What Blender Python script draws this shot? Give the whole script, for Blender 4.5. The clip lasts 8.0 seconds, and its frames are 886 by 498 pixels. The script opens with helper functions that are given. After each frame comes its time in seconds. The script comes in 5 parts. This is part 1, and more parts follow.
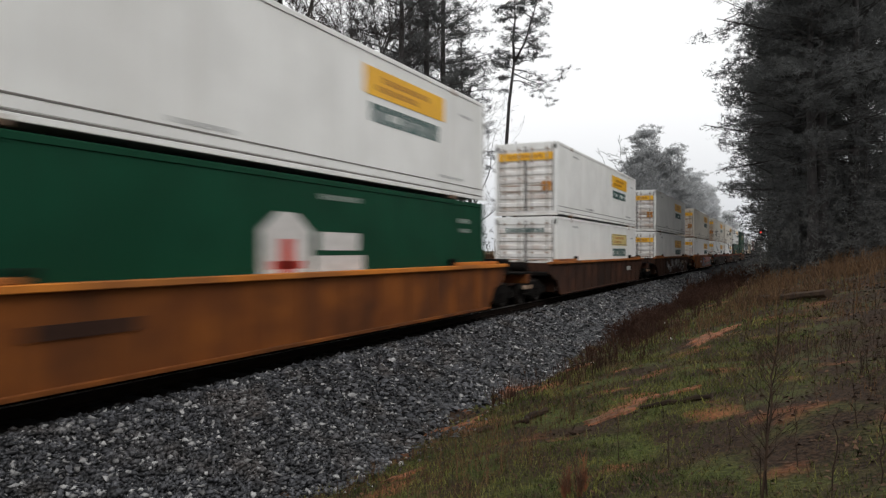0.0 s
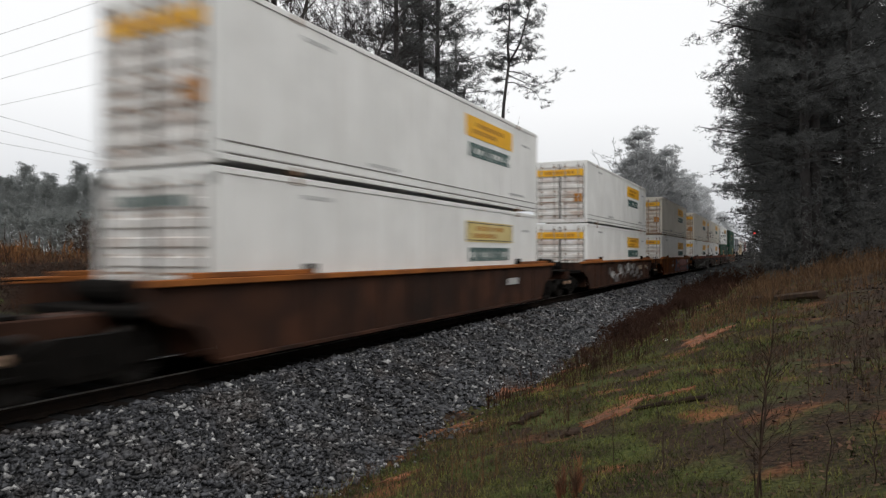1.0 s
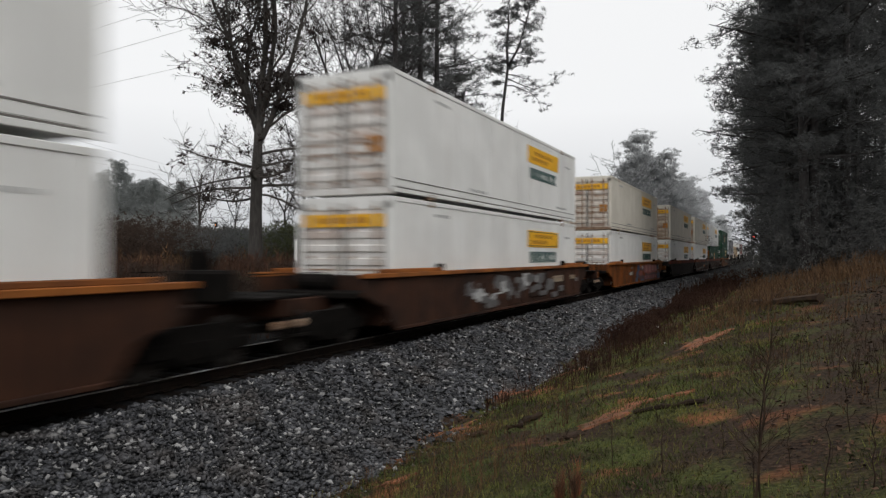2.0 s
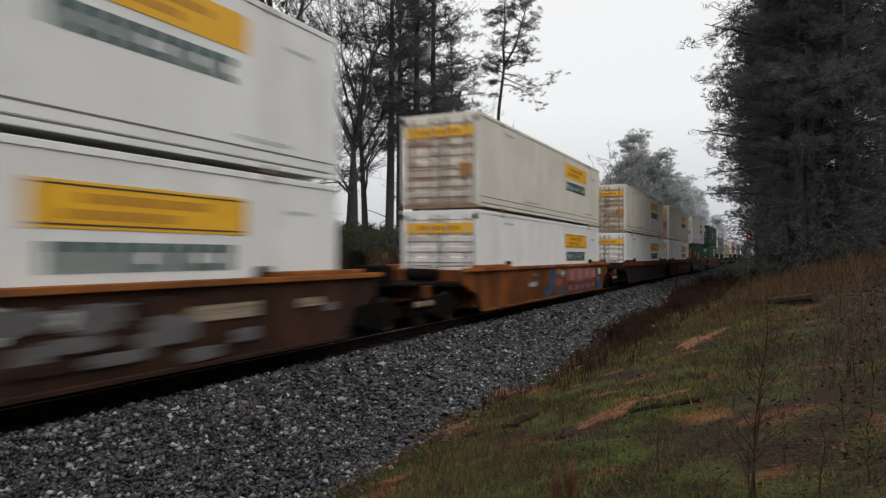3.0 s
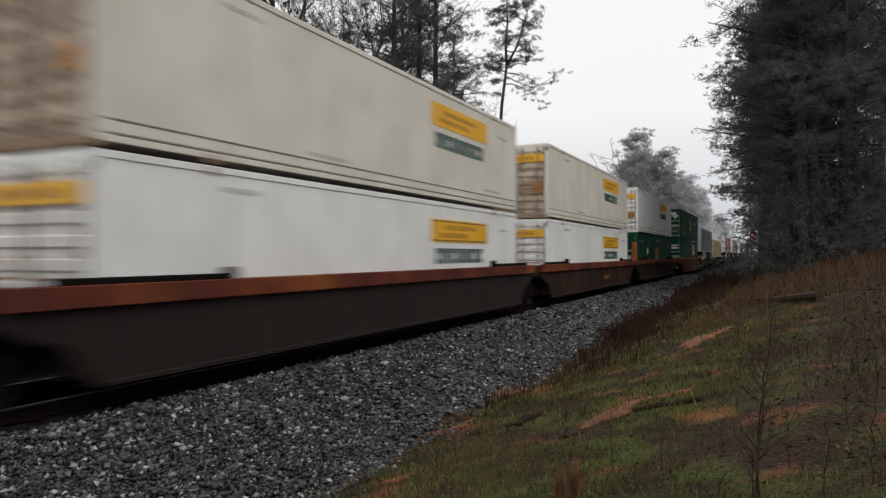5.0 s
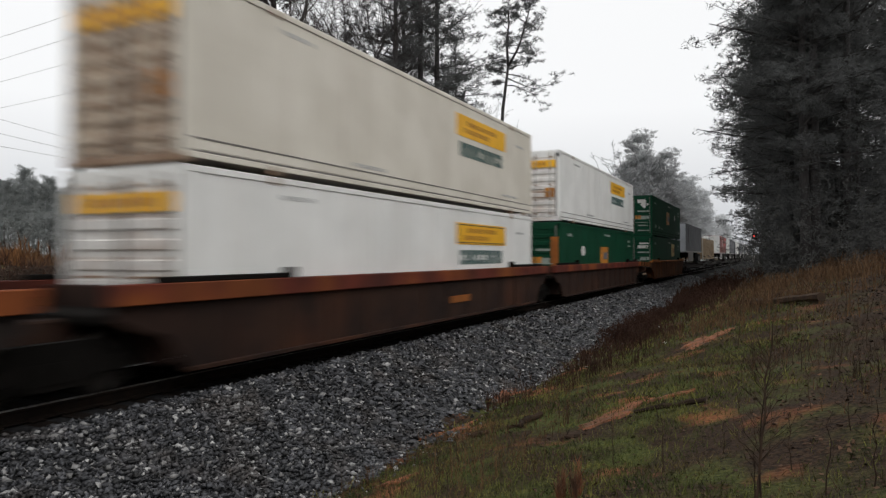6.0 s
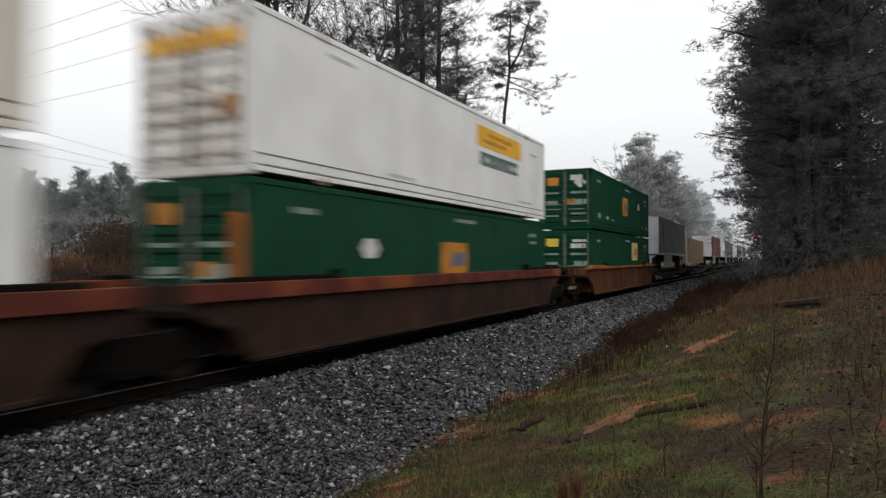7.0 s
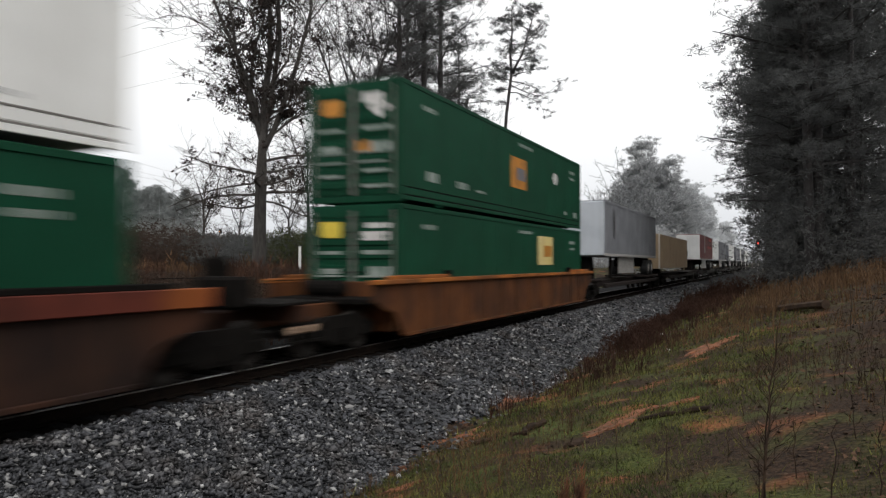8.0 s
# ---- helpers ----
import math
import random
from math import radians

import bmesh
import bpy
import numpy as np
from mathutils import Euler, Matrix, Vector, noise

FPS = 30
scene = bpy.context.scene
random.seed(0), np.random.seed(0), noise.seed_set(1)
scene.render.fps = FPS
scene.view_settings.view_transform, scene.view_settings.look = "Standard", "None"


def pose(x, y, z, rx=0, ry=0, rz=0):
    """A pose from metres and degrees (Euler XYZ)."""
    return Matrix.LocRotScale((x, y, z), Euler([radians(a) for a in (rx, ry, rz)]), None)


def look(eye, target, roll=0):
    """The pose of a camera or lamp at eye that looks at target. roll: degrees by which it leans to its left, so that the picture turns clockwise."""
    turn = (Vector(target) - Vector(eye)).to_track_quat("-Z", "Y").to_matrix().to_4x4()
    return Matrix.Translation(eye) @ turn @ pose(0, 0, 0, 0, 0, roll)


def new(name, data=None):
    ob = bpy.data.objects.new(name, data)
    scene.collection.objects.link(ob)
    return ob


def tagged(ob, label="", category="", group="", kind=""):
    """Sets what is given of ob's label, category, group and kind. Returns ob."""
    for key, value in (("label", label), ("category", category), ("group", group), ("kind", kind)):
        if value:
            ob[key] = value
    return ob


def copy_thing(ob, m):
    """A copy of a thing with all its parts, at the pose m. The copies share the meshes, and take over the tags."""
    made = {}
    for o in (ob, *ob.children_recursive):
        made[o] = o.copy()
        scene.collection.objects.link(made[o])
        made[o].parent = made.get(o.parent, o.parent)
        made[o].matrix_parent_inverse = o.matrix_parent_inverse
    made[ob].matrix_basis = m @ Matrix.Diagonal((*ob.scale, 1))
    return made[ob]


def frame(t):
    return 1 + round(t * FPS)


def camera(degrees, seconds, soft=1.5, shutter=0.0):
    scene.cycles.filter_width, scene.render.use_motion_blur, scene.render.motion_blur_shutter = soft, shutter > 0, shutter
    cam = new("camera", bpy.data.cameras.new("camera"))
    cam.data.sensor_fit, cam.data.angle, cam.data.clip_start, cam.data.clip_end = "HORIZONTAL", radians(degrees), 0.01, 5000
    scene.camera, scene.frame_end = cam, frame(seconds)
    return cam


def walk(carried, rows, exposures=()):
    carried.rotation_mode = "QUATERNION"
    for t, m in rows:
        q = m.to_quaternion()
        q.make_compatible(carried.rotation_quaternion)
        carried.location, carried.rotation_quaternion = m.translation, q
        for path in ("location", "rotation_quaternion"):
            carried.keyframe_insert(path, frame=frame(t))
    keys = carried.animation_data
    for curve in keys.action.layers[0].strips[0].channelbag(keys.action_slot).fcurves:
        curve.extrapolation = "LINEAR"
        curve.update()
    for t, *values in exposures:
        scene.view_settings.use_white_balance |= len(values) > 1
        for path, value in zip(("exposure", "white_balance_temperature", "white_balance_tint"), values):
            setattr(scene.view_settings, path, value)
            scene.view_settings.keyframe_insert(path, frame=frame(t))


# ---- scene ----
# ---------------------------------------------------------------- camera
cam = camera(65.0, 8.0, soft=1.3, shutter=0.9)
EYE = (0.0, 0.0, 1.87)
# seconds, yaw, pitch, roll
TURNS = [
    (0.0, 25.94, 0.17, -0.1), (0.5, 25.95, 0.09, -0.06), (1.0, 25.52, 0.30, -0.03), (1.5, 25.52, 0.57, -0.06),
    (3.0, 25.12, 0.47, -0.15), (3.5, 25.14, 0.68, -0.05), (4.0, 25.31, 0.43, 0.0), (4.5, 25.31, 0.38, -0.03),
    (6.0, 25.47, 0.53, 0.0), (6.5, 25.41, 0.54, -0.06), (7.0, 25.59, 0.78, -0.12), (7.5, 25.74, 1.06, 0.0),
    (8.0, 25.74, 1.09, -0.08)]
walk(cam, [(t, pose(*EYE, 90 + p, r, y)) for t, y, p, r in TURNS],
     exposures=[(0.0, 0.10), (0.5, 0.10), (1.0, 0.02), (1.5, -0.06), (3.0, -0.11), (3.5, -0.06), (4.0, -0.12), (4.5, -0.09), (6.0, -0.03), (6.5, 0.0), (7.0, 0.03), (7.5, 0.06), (8.0, 0.20)])

# ---------------------------------------------------------------- light: white overcast, light fog
world = bpy.data.worlds.new("overcast")
scene.world = world
world.use_nodes = True
wn, wl = world.node_tree.nodes, world.node_tree.links
wn.clear()
sky = wn.new("ShaderNodeTexSky")
sky.sky_type = "NISHITA"
sky.sun_disc = False
sky.sun_elevation, sky.sun_rotation = radians(45), radians(130)
sky.air_density, sky.dust_density, sky.ozone_density = 1.0, 6.0, 1.0
grey = wn.new("ShaderNodeHueSaturation")
grey.inputs["Saturation"].default_value = 0.06
grey.inputs["Value"].default_value = 0.10
tc = wn.new("ShaderNodeTexCoord")
sep = wn.new("ShaderNodeSeparateXYZ")
ramp = wn.new("ShaderNodeValToRGB")          # overcast: brighter towards the zenith
ramp.color_ramp.elements[0].position, ramp.color_ramp.elements[0].color = 0.0, (0.66, 0.68, 0.715, 1)
ramp.color_ramp.elements[1].position, ramp.color_ramp.elements[1].color = 0.6, (1.10, 1.105, 1.11, 1)
e = ramp.color_ramp.elements.new(0.2)
e.color = (1.05, 1.06, 1.075, 1)
mixw = wn.new("ShaderNodeMix")
mixw.data_type = "RGBA"
mixw.inputs[0].default_value = 0.88
bg = wn.new("ShaderNodeBackground")
bg.inputs["Strength"].default_value = 1.0
wo = wn.new("ShaderNodeOutputWorld")
wl.new(sky.outputs[0], grey.inputs["Color"])
wl.new(tc.outputs["Generated"], sep.inputs[0])
wl.new(sep.outputs["Z"], ramp.inputs[0])
wl.new(grey.outputs[0], mixw.inputs[6])
wl.new(ramp.outputs[0], mixw.inputs[7])
wl.new(mixw.outputs[2], bg.inputs["Color"])
wl.new(bg.outputs[0], wo.inputs[0])
sun = new("sun", bpy.data.lights.new("sun", "SUN"))
sun.data.energy, sun.data.angle, sun.data.color = 1.2, radians(40), (1.0, 0.98, 0.95)
sun.matrix_world = look((32, -27, 42), (0, 0, 0))


# ---------------------------------------------------------------- materials
def surface(name, c1, c2, scale=6.0, rough=0.7, bump=0.2, metal=0.0, fine=60.0, streak=None, streak_amt=0.5, streak_size=(3.0, 3.0, 0.12),
            stretch=(1, 1, 1), third=None, third_amt=0.5, spread=0.0, spec=0.4, low=0.4, high=0.62):
    """Two-scale colour noise, fine bump, vertical streaks (streak) and patches (third)."""
    m = bpy.data.materials.new(name)
    m.use_nodes = True
    n, l = m.node_tree.nodes, m.node_tree.links
    b = n["Principled BSDF"]
    co = n.new("ShaderNodeTexCoord")
    mp = n.new("ShaderNodeMapping")
    mp.inputs["Scale"].default_value = stretch
    l.new(co.outputs["Object"], mp.inputs[0])
    inf = n.new("ShaderNodeObjectInfo")
    shift = n.new("ShaderNodeVectorMath")
    shift.operation = "ADD"
    mul = n.new("ShaderNodeMath")
    mul.operation, mul.inputs[1].default_value = "MULTIPLY", 37.0
    l.new(inf.outputs["Random"], mul.inputs[0])
    l.new(mp.outputs[0], shift.inputs[0])
    l.new(mul.outputs[0], shift.inputs[1])

    def tex(sc, detail=5.0):
        t = n.new("ShaderNodeTexNoise")
        t.inputs["Scale"].default_value, t.inputs["Detail"].default_value = sc, detail
        l.new(shift.outputs[0], t.inputs["Vector"])
        return t

    def band(src, lo, hi):
        r = n.new("ShaderNodeMapRange")
        r.inputs[1].default_value, r.inputs[2].default_value = lo, hi
        l.new(src, r.inputs[0])
        return r.outputs[0]

    def mix(fac, a, bb):
        x = n.new("ShaderNodeMix")
        x.data_type = "RGBA"
        if isinstance(fac, float):
            x.inputs[0].default_value = fac
        else:
            l.new(fac, x.inputs[0])
        for i, v in ((6, a), (7, bb)):
            if isinstance(v, tuple):
                x.inputs[i].default_value = (*v, 1)
            else:
                l.new(v, x.inputs[i])
        return x.outputs[2]

    big, small = tex(scale), tex(fine, 3.0)
    col = mix(band(big.outputs[0], low, high), c1, c2)
    if third:
        t3 = tex(scale * 0.37, 6.0)
        f = n.new("ShaderNodeMath")
        f.operation, f.inputs[1].default_value = "MULTIPLY", third_amt
        l.new(band(t3.outputs[0], 0.52, 0.66), f.inputs[0])
        col = mix(f.outputs[0], col, third)
    if streak:
        mp2 = n.new("ShaderNodeMapping")
        mp2.inputs["Scale"].default_value = streak_size
        l.new(shift.outputs[0], mp2.inputs[0])
        ts = n.new("ShaderNodeTexNoise")
        ts.inputs["Scale"].default_value, ts.inputs["Detail"].default_value = 1.6, 6.0
        l.new(mp2.outputs[0], ts.inputs["Vector"])
        f = n.new("ShaderNodeMath")
        f.operation, f.inputs[1].default_value = "MULTIPLY", streak_amt
        l.new(band(ts.outputs[0], 0.45, 0.75), f.inputs[0])
        col = mix(f.outputs[0], col, streak)
    hs = n.new("ShaderNodeHueSaturation")
    if spread:
        r = n.new("ShaderNodeMapRange")
        r.inputs[3].default_value, r.inputs[4].default_value = 1 - spread, 1 + spread
        g = n.new("ShaderNodeNewGeometry")
        add = n.new("ShaderNodeMath")
        add.operation = "ADD"
        fr = n.new("ShaderNodeMath")
        fr.operation = "FRACT"
        l.new(g.outputs["Random Per Island"], add.inputs[0])
        l.new(inf.outputs["Random"], add.inputs[1])
        l.new(add.outputs[0], fr.inputs[0])
        l.new(fr.outputs[0], r.inputs[0])
        l.new(r.outputs[0], hs.inputs["Value"])
    l.new(col, hs.inputs["Color"])
    l.new(hs.outputs[0], b.inputs["Base Color"])
    rr = n.new("ShaderNodeMapRange")
    rr.inputs[3].default_value, rr.inputs[4].default_value = max(rough - 0.12, 0.05), min(rough + 0.12, 1)
    l.new(small.outputs[0], rr.inputs[0])
    l.new(rr.outputs[0], b.inputs["Roughness"])
    b.inputs["Metallic"].default_value = metal
    b.inputs["Specular IOR Level"].default_value = spec
    if bump:
        bp = n.new("ShaderNodeBump")
        bp.inputs["Strength"].default_value, bp.inputs["Distance"].default_value = bump, 0.01
        l.new(small.outputs[0], bp.inputs["Height"])
        l.new(bp.outputs[0], b.inputs["Normal"])
    return m


def lamp_glow(name, col, strength):
    m = bpy.data.materials.new(name)
    m.use_nodes = True
    b = m.node_tree.nodes["Principled BSDF"]
    b.inputs["Base Color"].default_value = (*col, 1)
    b.inputs["Emission Color"].default_value = (*col, 1)
    b.inputs["Emission Strength"].default_value = strength
    return m



def thin_leaf(name, c1, c2):
    """Thin foliage that lets light through: half diffuse, half translucent."""
    m = bpy.data.materials.new(name)
    m.use_nodes = True
    n, l = m.node_tree.nodes, m.node_tree.links
    n.remove(n["Principled BSDF"])
    co, tx = n.new("ShaderNodeTexCoord"), n.new("ShaderNodeTexNoise")
    tx.inputs["Scale"].default_value = 0.35
    l.new(co.outputs["Object"], tx.inputs["Vector"])
    mx = n.new("ShaderNodeMix")
    mx.data_type = "RGBA"
    mx.inputs[6].default_value, mx.inputs[7].default_value = (*c1, 1), (*c2, 1)
    l.new(tx.outputs[0], mx.inputs[0])
    d, t, s = n.new("ShaderNodeBsdfDiffuse"), n.new("ShaderNodeBsdfTranslucent"), n.new("ShaderNodeMixShader")
    for q in (d, t):
        l.new(mx.outputs[2], q.inputs["Color"])
    l.new(d.outputs[0], s.inputs[1])
    l.new(t.outputs[0], s.inputs[2])
    l.new(s.outputs[0], n["Material Output"].inputs["Surface"])
    return m


WHITE = surface("white_paint", (0.80, 0.80, 0.78), (0.72, 0.72, 0.70), 0.8, 0.5, 0.05, streak=(0.42, 0.37, 0.31), streak_amt=0.22)
CREAM = surface("aged_cream_paint", (0.70, 0.66, 0.58), (0.62, 0.58, 0.50), 0.8, 0.55, 0.05, streak=(0.36, 0.30, 0.24), streak_amt=0.25)
GREEN = surface("green_paint", (0.0026, 0.040, 0.0185), (0.0035, 0.050, 0.024), 0.9, 0.6, 0.05, streak=(0.008, 0.034, 0.02), streak_amt=0.35, spec=0.13)
GREYP = surface("grey_trailer_paint", (0.20, 0.205, 0.22), (0.155, 0.16, 0.175), 0.8, 0.6, 0.05, streak=(0.10, 0.097, 0.095), streak_amt=0.35, spec=0.15)
PALEGREY = surface("pale_grey_trailer_paint", (0.50, 0.53, 0.57), (0.43, 0.46, 0.50), 0.8, 0.5, 0.05, streak=(0.35, 0.34, 0.33), streak_amt=0.2)
TAN = surface("tan_paint", (0.46, 0.34, 0.21), (0.40, 0.29, 0.18), 0.8, 0.6, 0.05, streak=(0.25, 0.18, 0.12), streak_amt=0.3)
MAROON = surface("maroon_paint", (0.24, 0.05, 0.04), (0.17, 0.04, 0.035), 0.8, 0.5, 0.05, streak=(0.1, 0.05, 0.04), streak_amt=0.3)
RED = surface("red_paint", (0.55, 0.05, 0.03), (0.45, 0.04, 0.03), 2.0, 0.5, 0.05)
GREEN_MARK = surface("bright_green_vinyl", (0.03, 0.50, 0.14), (0.025, 0.42, 0.11), 2.0, 0.4, 0.02)
YELLOW = surface("yellow_vinyl", (0.82, 0.44, 0.018), (0.74, 0.38, 0.015), 1.5, 0.45, 0.03)
PLAIN_YELLOW = surface("plain_yellow_vinyl", (0.72, 0.56, 0.06), (0.62, 0.46, 0.05), 2.0, 0.5, 0.03)
PALE_YELLOW = surface("faded_yellow_vinyl", (0.62, 0.50, 0.20), (0.55, 0.43, 0.15), 1.5, 0.6, 0.05, streak=(0.5, 0.45, 0.36), streak_amt=0.5)
TEAL = surface("dark_teal_lettering", (0.022, 0.066, 0.060), (0.032, 0.086, 0.078), 3.0, 0.5, 0.02)
OCHRE = surface("dark_ochre_lettering", (0.40, 0.17, 0.02), (0.34, 0.14, 0.02), 3.0, 0.5, 0.02)
GREYINK = surface("grey_marking_paint", (0.36, 0.36, 0.36), (0.46, 0.46, 0.45), 5.0, 0.6, 0.02)
DARKINK = surface("black_marking_paint", (0.03, 0.03, 0.03), (0.05, 0.05, 0.05), 5.0, 0.6, 0.02)
ORANGE_STICKER = surface("orange_placard", (0.50, 0.20, 0.02), (0.30, 0.12, 0.02), 2.5, 0.5, 0.02)
BLUE = surface("blue_spray_paint", (0.018, 0.05, 0.095), (0.03, 0.075, 0.13), 4.0, 0.6, 0.05)
DEEP_BLUE = surface("deep_blue_spray_paint", (0.012, 0.03, 0.12), (0.016, 0.04, 0.15), 4.0, 0.6, 0.05)
PALE_MARK = surface("faded_pale_marking_paint", (0.26, 0.30, 0.27), (0.19, 0.23, 0.20), 4.0, 0.6, 0.05)
GREYBLUE = surface("faded_blue_print", (0.10, 0.12, 0.17), (0.16, 0.14, 0.13), 3.0, 0.6, 0.05)
PINK = surface("pink_spray_paint", (0.25, 0.095, 0.09), (0.19, 0.07, 0.068), 3.0, 0.6, 0.05)
PALE_SPRAY = surface("white_spray_paint", (0.62, 0.60, 0.58), (0.50, 0.48, 0.46), 4.0, 0.6, 0.05)
# serves the door gaskets and the painted groove shade on the bottom rails
SEAL_SHADE = surface("grey_gasket_and_groove_shade", (0.20, 0.185, 0.17), (0.13, 0.12, 0.11), 5.0, 0.8, 0.1)
DIRTY_CREAM = surface("grimy_cream_paint", (0.60, 0.52, 0.42), (0.40, 0.31, 0.23), 2.2, 0.65, 0.1, streak=(0.16, 0.09, 0.06), streak_amt=0.6, third=(0.13, 0.065, 0.04), third_amt=0.6)
STAINED_CREAM = surface("rust_stained_cream_paint", (0.66, 0.62, 0.56), (0.48, 0.41, 0.34), 2.2, 0.65, 0.1, streak=(0.28, 0.14, 0.08), streak_amt=0.4, third=(0.22, 0.10, 0.055), third_amt=0.8)
GRIMY_WHITE = surface("grimy_white_paint", (0.78, 0.77, 0.75), (0.66, 0.63, 0.60), 2.0, 0.6, 0.1, streak=(0.30, 0.19, 0.12), streak_amt=0.28, third=(0.34, 0.18, 0.10), third_amt=0.5)
CLAY = surface("bare_red_clay", (0.25, 0.088, 0.038), (0.12, 0.048, 0.025), 5.0, 0.95, 0.6, fine=30, third=(0.08, 0.05, 0.03), third_amt=0.6)
DIRT_DOOR = surface("rusty_door_hardware", (0.22, 0.13, 0.08), (0.34, 0.24, 0.17), 4.0, 0.7, 0.2)
GALV = surface("weathered_galvanised_steel", (0.42, 0.41, 0.39), (0.30, 0.28, 0.26), 6.0, 0.5, 0.1, metal=0.3)
BLACK = surface("sooty_black_steel", (0.006, 0.0055, 0.005), (0.011, 0.0095, 0.0085), 4.0, 0.95, 0.3, spec=0.04)
WHEEL = surface("worn_wheel_steel", (0.035, 0.029, 0.025), (0.020, 0.017, 0.015), 5.0, 0.6, 0.1, metal=0.5)
RUBBER = surface("tyre_rubber", (0.02, 0.02, 0.02), (0.03, 0.03, 0.03), 8.0, 0.85, 0.2)


def rust(name, c1, c2, dark, amt=0.7):
    return surface(name, c1, c2, 1.3, 0.8, 0.35, fine=45, streak=dark, streak_amt=amt, streak_size=(0.75, 0.75, 0.06), third=dark, third_amt=0.65, spec=0.15)


ORANGE_CAR = rust("rusty_orange_car_paint", (0.21, 0.066, 0.013), (0.135, 0.042, 0.011), (0.045, 0.019, 0.010), 0.9)
ORANGE_CAP = rust("bright_orange_car_paint", (0.58, 0.20, 0.03), (0.46, 0.15, 0.025), (0.20, 0.08, 0.03), 0.5)
BROWN_CAR = rust("brown_rust_car_paint", (0.060, 0.025, 0.014), (0.029, 0.014, 0.0095), (0.012, 0.0085, 0.007), 0.7)
SOOTY_CAR = surface("sooty_brown_car_paint", (0.036, 0.018, 0.012), (0.020, 0.011, 0.009), 1.3, 0.8, 0.35, fine=45, streak=(0.009, 0.007, 0.0065), streak_amt=0.7, streak_size=(0.75, 0.75, 0.06), third=(0.075, 0.028, 0.014), third_amt=0.6, spec=0.15)
DARK_CAR = rust("dark_weathered_car_paint", (0.024, 0.018, 0.016), (0.018, 0.014, 0.013), (0.02, 0.015, 0.013), 0.6)
RUST_CAR = rust("rust_brown_car_paint", (0.115, 0.042, 0.014), (0.075, 0.028, 0.012), (0.022, 0.013, 0.009), 0.8)
RUST_CAP = rust("faded_orange_car_paint", (0.34, 0.115, 0.024), (0.22, 0.075, 0.02), (0.08, 0.035, 0.018), 0.6)
RED_CAP = surface("red_oxide_car_paint", (0.13, 0.030, 0.019), (0.075, 0.021, 0.015), 1.3, 0.8, 0.35, fine=45, streak=(0.035, 0.015, 0.012), streak_amt=0.75, streak_size=(0.9, 0.9, 0.1), third=(0.25, 0.075, 0.018), third_amt=0.75, spec=0.12)
RAIL = surface("polished_rail_steel", (0.45, 0.43, 0.41), (0.30, 0.26, 0.23), 4.0, 0.3, 0.05, metal=0.7)
# near black: under-car shade is put into the rail web and ties
RAILSIDE = surface("shade_dark_rusty_rail_web", (0.013, 0.009, 0.007), (0.009, 0.007, 0.006), 6.0, 0.95, 0.3, spec=0.03)
TIEWOOD = surface("shade_dark_creosoted_wood", (0.013, 0.010, 0.0085), (0.009, 0.0075, 0.007), 5.0, 0.97, 0.4, stretch=(1, 6, 6), spec=0.03)
STONE = surface("grey_ballast_stone", (0.056, 0.057, 0.063), (0.023, 0.024, 0.027), 3.0, 0.5, 0.3, fine=90, spread=0.85, third=(0.062, 0.05, 0.042), third_amt=0.5)
PALE_STONE = surface("pale_ballast_stone", (0.30, 0.297, 0.295), (0.15, 0.147, 0.146), 3.0, 0.55, 0.3, fine=90, spread=0.4)
# bed colour holds the shade under the cars and between the stones
BEDDING = surface("shade_dark_ballast_bed", (0.022, 0.022, 0.023), (0.010, 0.010, 0.0105), 16.0, 0.95, 1.0, fine=24, spec=0.05)
BARK = surface("dark_wet_bark", (0.046, 0.042, 0.041), (0.030, 0.027, 0.027), 5.0, 0.95, 0.6, stretch=(3, 3, 0.6), fine=25)
BARK_GREY = surface("grey_hardwood_bark", (0.062, 0.054, 0.047), (0.040, 0.034, 0.030), 4.0, 0.95, 0.6, stretch=(3, 3, 0.6), fine=25)
NEEDLE = thin_leaf("pine_needles", (0.125, 0.129, 0.128), (0.098, 0.101, 0.100))
THICKET = thin_leaf("dark_thicket_leaves", (0.115, 0.114, 0.110), (0.078, 0.078, 0.076))
BROWNBRUSH = thin_leaf("brown_thicket_twigs", (0.085, 0.062, 0.050), (0.045, 0.033, 0.027))
TOEBRUSH = thin_leaf("red_brown_bush_twigs", (0.080, 0.044, 0.033), (0.046, 0.027, 0.021))
SHRUB = thin_leaf("olive_shrub_leaves", (0.085, 0.098, 0.045), (0.050, 0.055, 0.030))
OAKBARK = surface("pale_oak_bark", (0.055, 0.050, 0.045), (0.034, 0.030, 0.028), 4.0, 0.95, 0.6, stretch=(3, 3, 0.6), fine=25)
# mist painted into the colour: twigs far paler than bare bark
MISTTWIG = surface("haze_painted_bare_twigs", (0.23, 0.234, 0.238), (0.185, 0.19, 0.194), 0.3, 0.95, 0.0, spec=0.05)
DEADLEAF = surface("withered_brown_leaves", (0.032, 0.022, 0.019), (0.020, 0.015, 0.013), 0.5, 0.8, 0.0, spread=0.4, spec=0.15)
# distance haze painted into both colours, the second for deeper woods
MISTY = thin_leaf("haze_painted_grey_twigs", (0.47, 0.478, 0.483), (0.38, 0.388, 0.392))
MISTY2 = thin_leaf("haze_painted_distant_twigs", (0.72, 0.73, 0.74), (0.62, 0.63, 0.64))
# field pines' needles greyed and lightened to stand for haze
FARPINE = thin_leaf("haze_painted_pine_needles", (0.28, 0.295, 0.29), (0.22, 0.232, 0.228))
